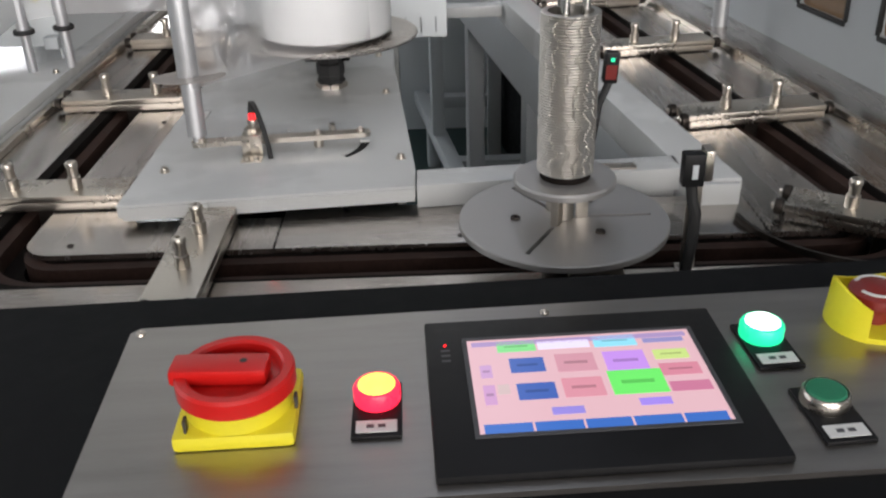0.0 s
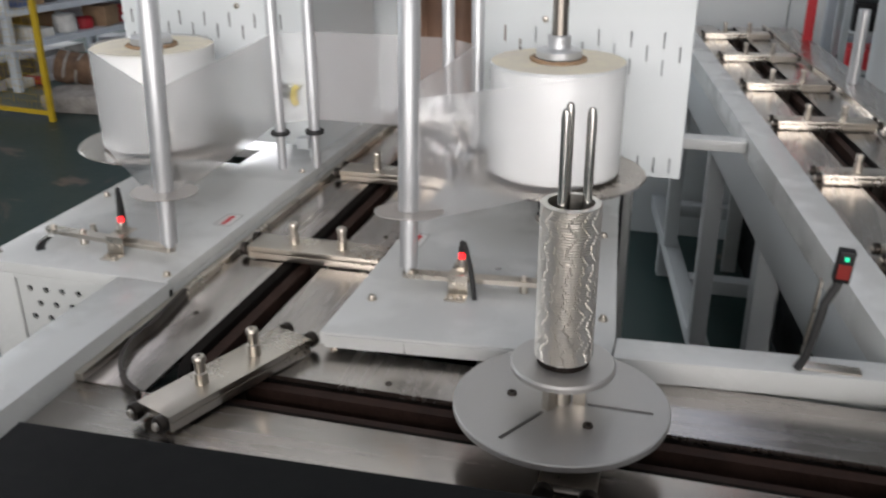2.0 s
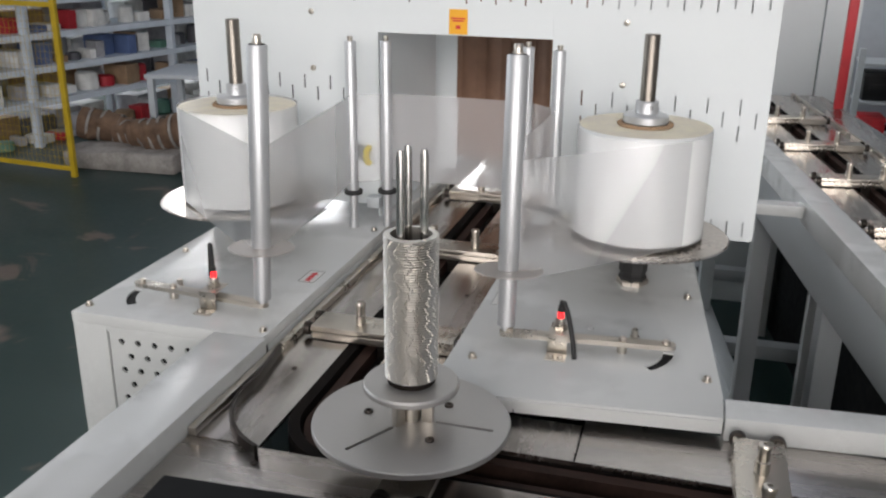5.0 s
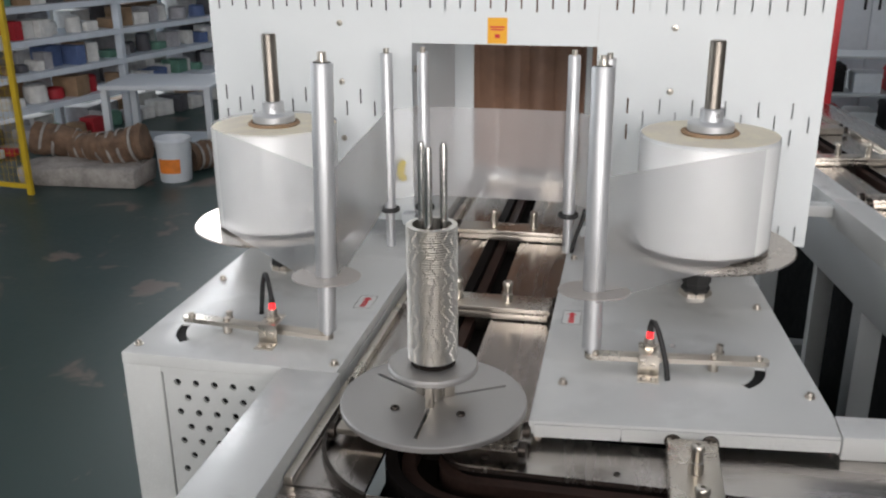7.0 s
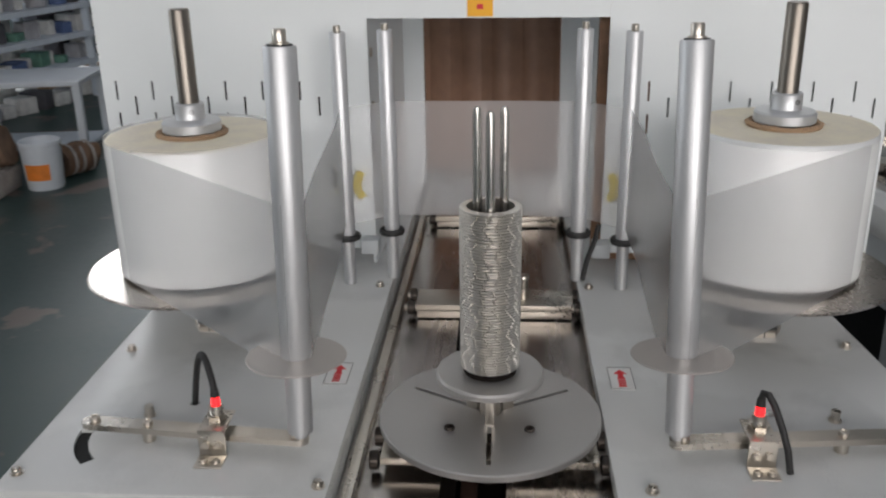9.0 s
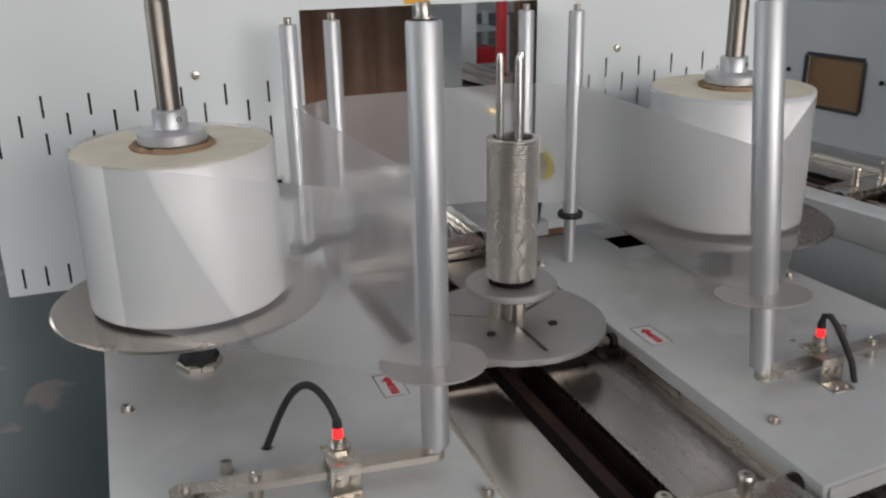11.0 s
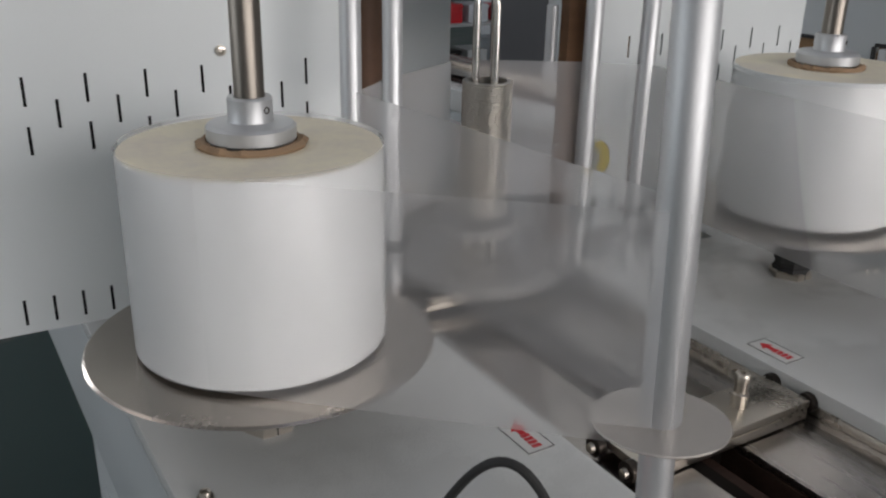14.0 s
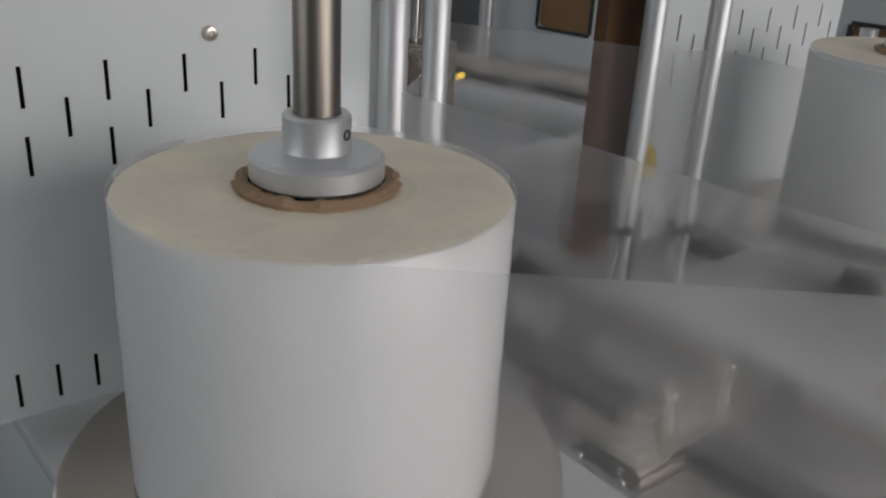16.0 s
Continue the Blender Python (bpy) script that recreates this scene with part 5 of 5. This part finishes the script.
# ---- machine side with brown windows beyond the outer lane ----
def side_cabinet():
    c = thing("side_cabinet", 0, 0, 0, "grey machine cabinet with brown rounded windows along the outer lane", "machine")
    X, END = 1.185, 2.62
    bm = bmesh.new()
    box(bm, 1.092, X, 0.95, 3.4, DECK - 0.004, DECK + 0.004, 0.001)
    lean(bm)
    part("outer_shelf", bm, STEELX, c)
    wins = [(0.960 + 0.225 * k, 1.098 + 0.225 * k) for k in range(7)]
    bm = bmesh.new()
    box(bm, X, X + 0.01, 0.95, END, DECK - 0.1, 1.165)
    lean(bm)
    side = part("side_panel", bm, GREY, c, smooth=False)
    cut = bmesh.new()
    for y0, y1 in wins:
        box(cut, X - 0.02, X + 0.03, y0, y1, 0.953, 1.057, 0.012)
    lean(cut)
    carve(side, cut)
    for y0, y1 in wins:
        bm = bmesh.new()
        box(bm, X + 0.006, X + 0.009, y0 - 0.01, y1 + 0.01, 0.945, 1.065)
        lean(bm)
        p = part("window_pane", bm, COPPER, c, "brown see-through window", smooth=False)
        bm = bmesh.new()
        for b in ((y0, y1, 0.947, 0.954), (y0, y1, 1.056, 1.063), (y0 - 0.005, y0 + 0.002, 0.954, 1.056), (y1 - 0.002, y1 + 0.005, 0.954, 1.056)):
            box(bm, X - 0.004, X + 0.002, b[0], b[1], b[2], b[3], 0.001)
        lean(bm)
        part("window_gasket", bm, RUBBER, p)
        bm = bmesh.new()
        rod(bm, 0.005, 0, 0.006, 0, 0, 14)
        part("panel_knob", bm, BLACK, c, m=pose(X - 0.005 - LEAN * (y1 - 0.904), y1 + 0.044, 1.02, 0, 90))
    bm = bmesh.new()
    box(bm, X + 0.012, X + 0.9, 0.95, END, 0.0, 1.163)
    lean(bm)
    part("cabinet_body", bm, GREY, c, smooth=False)
    bm = bmesh.new()
    box(bm, X - 0.06, X + 0.01, 1.0, 1.75, 1.166, 1.176, 0.003)
    lean(bm)
    part("ledge", bm, WHITE, c)
    bm = bmesh.new()
    rod(bm, 0.028, 0, 0.012, 0, 0, 32)
    part("hand_wheel", bm, RUBBER, c, m=pose(X - 0.012 - LEAN * 0.59, 1.54, 1.131, 0, 90))
    for y in (1.72, 2.55):
        bm = bmesh.new()
        rod(bm, 0.014, DECK + 0.004, 1.06, 1.135, y, 24)
        lean(bm)
        part("lane_post", bm, ALU, c)
    t = thing("tall_cabinet", 2.4, 2.9, 0, "dark grey tall machine cabinet with brown windows", "machine")
    bm = bmesh.new()
    box(bm, -0.3, 0.3, -1.7, 1.7, 0.0, 2.0, 0.01)
    part("cabinet_body", bm, GREYBEZEL, t)
    for k in range(3):
        bm = bmesh.new()
        box(bm, -0.308, -0.301, -1.42 + 1.05 * k, -0.55 + 1.05 * k, 1.20, 1.75, 0.003)
        part("window_pane", bm, WOOD, t, "brown window")
        bm = bmesh.new()
        box(bm, -0.318, -0.302, -1.45 + 1.05 * k, -0.50 + 1.05 * k, 1.166, 1.190, 0.003)
        part("window_rail", bm, PANEL, t)
    rnd = random.Random(21)
    for k in range(4):
        bm = bmesh.new()
        w, d, h = rnd.uniform(0.04, 0.09), rnd.uniform(0.04, 0.08), rnd.uniform(0.02, 0.035)
        box(bm, -w, w, -d, d, 0, h, 0.006)
        box(bm, -w * 0.6, w * 0.6, -d * 1.06, d * 0.5, h * 0.3, h * 1.15, 0.004)
        tagged(part("machine_part", bm, (BLACK, GREYBEZEL, GREY, CHAINM)[k % 4], m=pose(1.60 + 0.2 * (k % 2), 1.1 + 0.14 * k, 1.163, 0, 0, rnd.uniform(-20, 20))), "dark machine part lying on the grey cabinet", "machine part", "parts on the cabinet")
    return c


# ---- store room side of the hall ----
def rack():
    r = thing("storage_rack", 0, 0, 0, "pale blue steel storage rack full of boxes and parts", "rack")
    posts = [(-4.15, 3.7), (-3.86, 5.05), (-3.60, 6.35), (-3.36, 7.6), (-3.15, 8.8)]
    levels = (0.31, 0.53, 0.75, 0.97, 1.19, 1.41, 1.63, 1.85)
    d = Vector((-0.52, -0.12))
    for x, y in posts:
        for k in (0, 1):
            bm = bmesh.new()
            px, py = x + d.x * k, y + d.y * k
            box(bm, px - 0.027, px + 0.027, py - 0.025, py + 0.025, 0, 2.1, 0.004)
            part("rack_post", bm, SHELFPAINT, r)
    for (xa, ya), (xb, yb) in zip(posts, posts[1:]):
        for z in levels:
            bm = bmesh.new()
            prism(bm, [(xa, ya), (xb, yb), (xb + d.x, yb + d.y), (xa + d.x, ya + d.y)], z - 0.01, z)
            strip(bm, [(xa, ya), (xb, yb)], -0.030, -0.005, z - 0.038, z + 0.002)
            part("rack_shelf", bm, SHELFPAINT, r, smooth=False)
    rnd = random.Random(11)
    cols = [mat("stock_%s" % n, c, 0.6, vary=0.2) for n, c in (("dark", (0.09, 0.09, 0.10)), ("grey", (0.36, 0.36, 0.38)), ("red", (0.40, 0.02, 0.03)), ("card", (0.30, 0.2, 0.12)), ("white", (0.68, 0.68, 0.66)), ("blue", (0.10, 0.15, 0.30)), ("green", (0.12, 0.26, 0.20)))]
    kinds = (("carton", 3), ("crate", 0), ("tool_box", 2), ("parts_bin", 1), ("carton", 4), ("carton", 4), ("parts_bin", 1), ("crate", 5), ("parts_bin", 6), ("carton", 4), ("carton", 3))
    for (xa, ya), (xb, yb) in zip(posts, posts[1:]):
        run = Vector((xb - xa, yb - ya))
        for z in (0.0,) + levels[:7]:
            for back in (0, 1):
                u = 0.03
                while u < 0.93:
                    w, h, kind = (rnd.uniform(0.04, 0.13), rnd.uniform(0.04, 0.15), rnd.choice(kinds)) if not back else (rnd.uniform(0.14, 0.24), rnd.uniform(0.12, 0.18), rnd.choice((("parts_bin", 1), ("crate", 0), ("carton", 4), ("carton", 3))))
                    if u + w > 0.97:
                        break
                    p = Vector((xa, ya)) + run * (u + w / 2) + d * (0.84 if back else rnd.uniform(0.22, 0.4))
                    bm = bmesh.new()
                    L, D = run.length * w * 0.48, rnd.uniform(0.06, 0.11)
                    if rnd.random() < 0.2 and not back:
                        lathe(bm, [(0, 0), (L * 0.9, 0), (L, 0.01), (L * 0.95, h * 0.9), (L * 0.7, h), (0, h)], 14)
                    else:
                        box(bm, -L, L, -D, D, 0, h, 0.005)
                        box(bm, -L * 1.03, L * 1.03, -D * 1.03, D * 1.03, h * 0.72, h * 0.8, 0.002)
                        box(bm, -L * 0.5, L * 0.5, -D * 1.06, -D, h * 0.25, h * 0.55, 0.002)
                    ob = part(kind[0], bm, cols[kind[1]], m=pose(p.x, p.y, z, 0, 0, math.degrees(math.atan2(run.y, run.x)) + rnd.uniform(-14, 14)))
                    tagged(ob, {3: "brown cardboard carton lying on the rack", 0: "dark plastic crate of parts on the rack", 2: "red steel tool box on the rack", 1: "grey parts bin on the rack", 4: "white carton standing on the rack", 5: "blue plastic crate on the rack", 6: "green parts bin on the rack"}[kind[1]], "storage box", "boxes on the rack")
                    u += w + rnd.uniform(0.0, 0.03)


def yellow_gate():
    g = thing("mesh_gate", 0, 0, 0, "yellow steel gate with wire mesh standing before the rack", "gate")
    a, b = Vector((-3.98, 4.55)), Vector((-3.14, 4.46))
    for p in (a, b):
        bm = bmesh.new()
        box(bm, p.x - 0.016, p.x + 0.016, p.y - 0.014, p.y + 0.014, 0.0, 2.1, 0.003)
        part("gate_post", bm, FENCE, g)
    for z in (0.05, 1.0, 2.08):
        bm = bmesh.new()
        strip(bm, [a, b], -0.010, 0.010, z - 0.013, z + 0.013)
        part("gate_rail", bm, FENCE, g, smooth=False)
    bm = bmesh.new()
    for k in range(1, 24):
        p = a.lerp(b, k / 24)
        box(bm, p.x - 0.0007, p.x + 0.0007, p.y - 0.0007, p.y + 0.0007, 0.07, 2.06)
    for k in range(1, 48):
        z = 0.07 + 0.0415 * k
        strip(bm, [a, b], -0.0007, 0.0007, z - 0.0007, z + 0.0007)
    tagged(part("wire_mesh", bm, FENCE, g, smooth=False), kind="stuff")


def floor_goods():
    b = thing("paint_bucket", -2.471, 4.930, 0, "white plastic bucket with an orange label on the floor", "bucket")
    bm = bmesh.new()
    lathe(bm, [(0, 0.0), (0.125, 0.0), (0.13, 0.01), (0.145, 0.33), (0.152, 0.335), (0.152, 0.35), (0.147, 0.36), (0.142, 0.355), (0.138, 0.33), (0.12, 0.02), (0, 0.02)], 40)
    part("bucket_body", bm, BUCKETW, b)
    bm = bmesh.new()
    rows = []
    for k in range(13):
        a = radians(-125 + 80 * k / 12)
        rows.append([bm.verts.new((r * math.cos(a), r * math.sin(a), z)) for r, z in ((0.1345, 0.08), (0.1395, 0.2))])
    for p, q in zip(rows, rows[1:]):
        bm.faces.new((p[0], q[0], q[1], p[1]))
    part("bucket_label", bm, ORANGE, b, "orange printed label")
    bm = bmesh.new()
    tube(bm, [(0.15 * math.cos(a), 0.15 * math.sin(a) * 0.9, 0.33 - 0.1 * math.sin(a)) for a in [math.pi * k / 12 for k in range(13)]], 0.004)
    part("bail_handle", bm, NICKEL, b)
    for q in b.children:
        q.matrix_basis = Matrix.Scale(0.73, 4)
    # bench behind the bucket
    t = thing("work_bench", -2.88, 5.72, 0, "grey steel work bench standing by the rack", "bench", rz=8)
    bm = bmesh.new()
    box(bm, -0.40, 0.36, -0.26, 0.3, 0.445, 0.475, 0.005)
    part("bench_top", bm, BUCKETW, t)
    for x in (-0.37, 0.33):
        for y in (-0.22, 0.26):
            bm = bmesh.new()
            box(bm, x - 0.022, x + 0.022, y - 0.022, y + 0.022, 0, 0.445, 0.003)
            part("bench_leg", bm, BUCKETW, t)
    bm = bmesh.new()
    box(bm, -0.38, 0.34, -0.2, 0.24, 0.05, 0.07, 0.004)
    part("bench_shelf", bm, SHELFPAINT, t)
    # bundles of rope-tied rolls and a wrapped bale before the rack
    for k, (x, y, z, n, rz, ry) in enumerate(((-3.23, 4.93, 0.205, 0.16, 16, 14), (-2.97, 4.89, 0.19, 0.14, -12, -9), (-2.74, 4.86, 0.21, 0.13, 9, -12), (-2.42, 5.22, 0.09, 0.11, 60, 0))):
        o = thing("cardboard_bundle", x, y, z, "brown corrugated cardboard bundle tied with pale straps", "bundle", "bundles on the floor", rz=rz)
        bm, m, rad = bmesh.new(), pose(0, 0, 0, 0, 90 + ry), (0.097, 0.083, 0.106, 0.083)[k]
        lathe(bm, [(0, -n), (rad * 0.8, -n)] + [(rad * (1 + 0.05 * math.sin(q * 2.3 + k)), -n + 2 * n * q / 12) for q in range(13)] + [(rad * 0.8, n), (0, n * 0.96)], 26, m)
        for v in bm.verts:
            v.co += Vector((0, noise.noise(v.co * 9 + Vector((k, 0, 0))), noise.noise(v.co * 8 + Vector((0, k, 2))))) * 0.035
        part("corrugated_roll", bm, ROPE, o, smooth=False)
        for q in (-0.6, -0.1, 0.55):
            bm = bmesh.new()
            lathe(bm, [(rad * 1.03, -0.008), (rad * 1.09, -0.008), (rad * 1.09, 0.008), (rad * 1.03, 0.008)], 26, m @ pose(0, 0, q * n, 5 * q), True)
            part("strap", bm, SACK, o)
    o = thing("wrapped_bale", -2.88, 4.76, 0, "dusty grey wrapped bale lying along the floor", "bale", rz=3)
    bm = bmesh.new()
    vs = box(bm, -0.46, 0.28, -0.11, 0.17, 0.0, 0.12, 0.02)
    bmesh.ops.subdivide_edges(bm, edges=bm.edges[:], cuts=3, use_grid_fill=True)
    for v in bm.verts:
        if v.co.z > 0.03:
            v.co += Vector((0, noise.noise(v.co * 7) * 0.03, noise.noise(v.co * 6 + Vector((3, 1, 0))) * 0.04))
    part("bale_body", bm, SACK, o)


def far_side():
    p = thing("red_post", 0.838, 3.17, 0, "red painted steel post", "post")
    bm = bmesh.new()
    box(bm, -0.014, 0.014, -0.014, 0.014, 0.0, 2.4, 0.003)
    part("post_body", bm, REDPAINT, p)
    bm = bmesh.new()
    box(bm, -0.06, 0.06, -0.06, 0.06, 0.0, 0.012, 0.002)
    part("post_foot", bm, REDPAINT, p)
    w = thing("partition_wall", 0, 0, 0, "pale grey sheet partition behind the machine", "partition")
    for x0, x1 in ((0.178, 0.806), (0.812, 0.93)):
        bm = bmesh.new()
        box(bm, x0, x1, 3.6, 3.63, 0.0, 2.4, 0.003)
        part("partition_panel", bm, PANEL, w)
    for x0, y0, levels, seed in ((3.35, 6.9, (0.08, 0.4, 0.8, 1.2, 1.6, 2.0), 8), (1.95, 6.9, (0.08, 0.34, 0.60), 9)):
        s = thing("parts_shelf", x0, y0, 0, "dark steel shelf with parts beyond the machine", "shelf", "shelves beyond the machine")
        for x in (-0.5, 0.5):
            for y in (-0.2, 0.2):
                bm = bmesh.new()
                box(bm, x - 0.02, x + 0.02, y - 0.02, y + 0.02, 0, levels[-1] + 0.1, 0.002)
                part("shelf_post", bm, REDPAINT if seed == 8 else GREY, s)
        for z in levels:
            bm = bmesh.new()
            box(bm, -0.48, 0.48, -0.18, 0.18, z - 0.02, z, 0.002)
            part("shelf_board", bm, GREY, s)
        rnd = random.Random(seed)
        for z in levels[:-1]:
            for k in range(4):
                bm, h = bmesh.new(), rnd.uniform(0.10, 0.20)
                box(bm, -0.09, 0.09, -0.12, 0.12, 0, h, 0.008)
                box(bm, -0.095, 0.095, -0.125, 0.125, h * 0.8, h * 0.9, 0.002)
                box(bm, -0.05, 0.05, -0.128, -0.12, h * 0.3, h * 0.6, 0.002)
                tagged(part("parts_bin", bm, rnd.choice((BLACK, GREY, REDPAINT, REDPAINT, BUCKETW)), m=pose(x0 - 0.36 + 0.24 * k, y0, z)), "small parts bin on the dark shelf", "storage box", "bins on the shelf")
    for x, y, w, h in ((1.95, 7.7, 0.55, 1.7), (4.35, 7.3, 0.42, 1.9)):
        c = thing("storage_cabinet", x, y, 0, "pale grey steel storage cabinet with two doors", "cabinet", "steel cabinets")
        bm = bmesh.new()
        box(bm, -w, w, -0.2, 0.25, 0.05, h, 0.006)
        part("cabinet_body", bm, BUCKETW, c)
        bm = bmesh.new()
        box(bm, -w + 0.03, w - 0.03, -0.17, 0.22, 0.0, 0.05, 0.002)
        part("plinth", bm, BLACK, c)
        for k in (-1, 1):
            bm = bmesh.new()
            box(bm, min(k * 0.004, k * (w - 0.01)), max(k * 0.004, k * (w - 0.01)), -0.222, -0.202, 0.07, h - 0.02, 0.004)
            d = part("door", bm, BUCKETW, c)
            bm = bmesh.new()
            box(bm, k * 0.05 - 0.008, k * 0.05 + 0.008, -0.245, -0.223, h * 0.5, h * 0.5 + 0.12, 0.003)
            part("handle", bm, BLACK, d, "black pull handle")


# ---- motion ----
def motions():
    times = [0.25 * k for k in range(65)]

    def ride(ob, offset, ahead=False):
        rows = []
        for t in times:
            # the chain ahead of the mandrel loses its slack on the way into the lane
            slack = float(np.interp(t, [0, 3, 7, 9.5, 12.5], [0.02, 0.0, -0.01, -0.04, -0.025])) if ahead else 0.0
            x, y, a = on_loop(travelled(t) + offset + slack)
            rows.append((t, pose(x, y, 0, 0, 0, a - (90 if ob is carrier else 0))))
        walk(ob, rows)

    ride(carrier, 0.0)
    for k, b in BRACKETS:
        ride(b, PITCH * k, k > 0)
    rows = {}
    for t in times:
        y = on_loop(travelled(t))[1]
        for side, post, a, b in SPANS:
            px, py = side * 0.03, max(1.493, y + 0.012)
            closed = py <= 1.4931
            if closed:
                px = 0.0
            hx, hy = post[0], post[1] + 0.0105
            ang = math.degrees(math.atan2(py + 0.011 - hy, px - hx))
            rows.setdefault(a, []).append((t, pose(hx, hy, 0, 0, 0, ang)))
            rows.setdefault(b, []).append((t, pose(px, py + 0.0115, 0, 0, 0, ang)))
    for ob, keys in rows.items():
        walk(ob, keys)


# ---- build ----
hall()
conveyor()
frame_beams()
for side in (-1, 1):
    film_table(side)
    swing_arm(side)
    arm_sensor(side)
reel(-1, *REEL_L, 0.012)
reel(1, *REEL_R, 0.004)
front_post(*LF, *LF_LEAN)
front_post(*RF, *RF_LEAN)
for x, y in (B1, B2, B3, B4):
    back_post(x, y)
wrapping_machine()
SPANS = films()
control_desk()
photo_eye()
side_cabinet()
rack()
yellow_gate()
floor_goods()
far_side()
carrier = mandrel()
first = pin_bracket()
BRACKETS = []
for k in (-8, -7, -6, -5, -4, -3, -2, -1, 1, 2, 3, 4):
    BRACKETS.append((k, first if k == -8 else copy_thing(first, Matrix.Identity(4))))
motions()
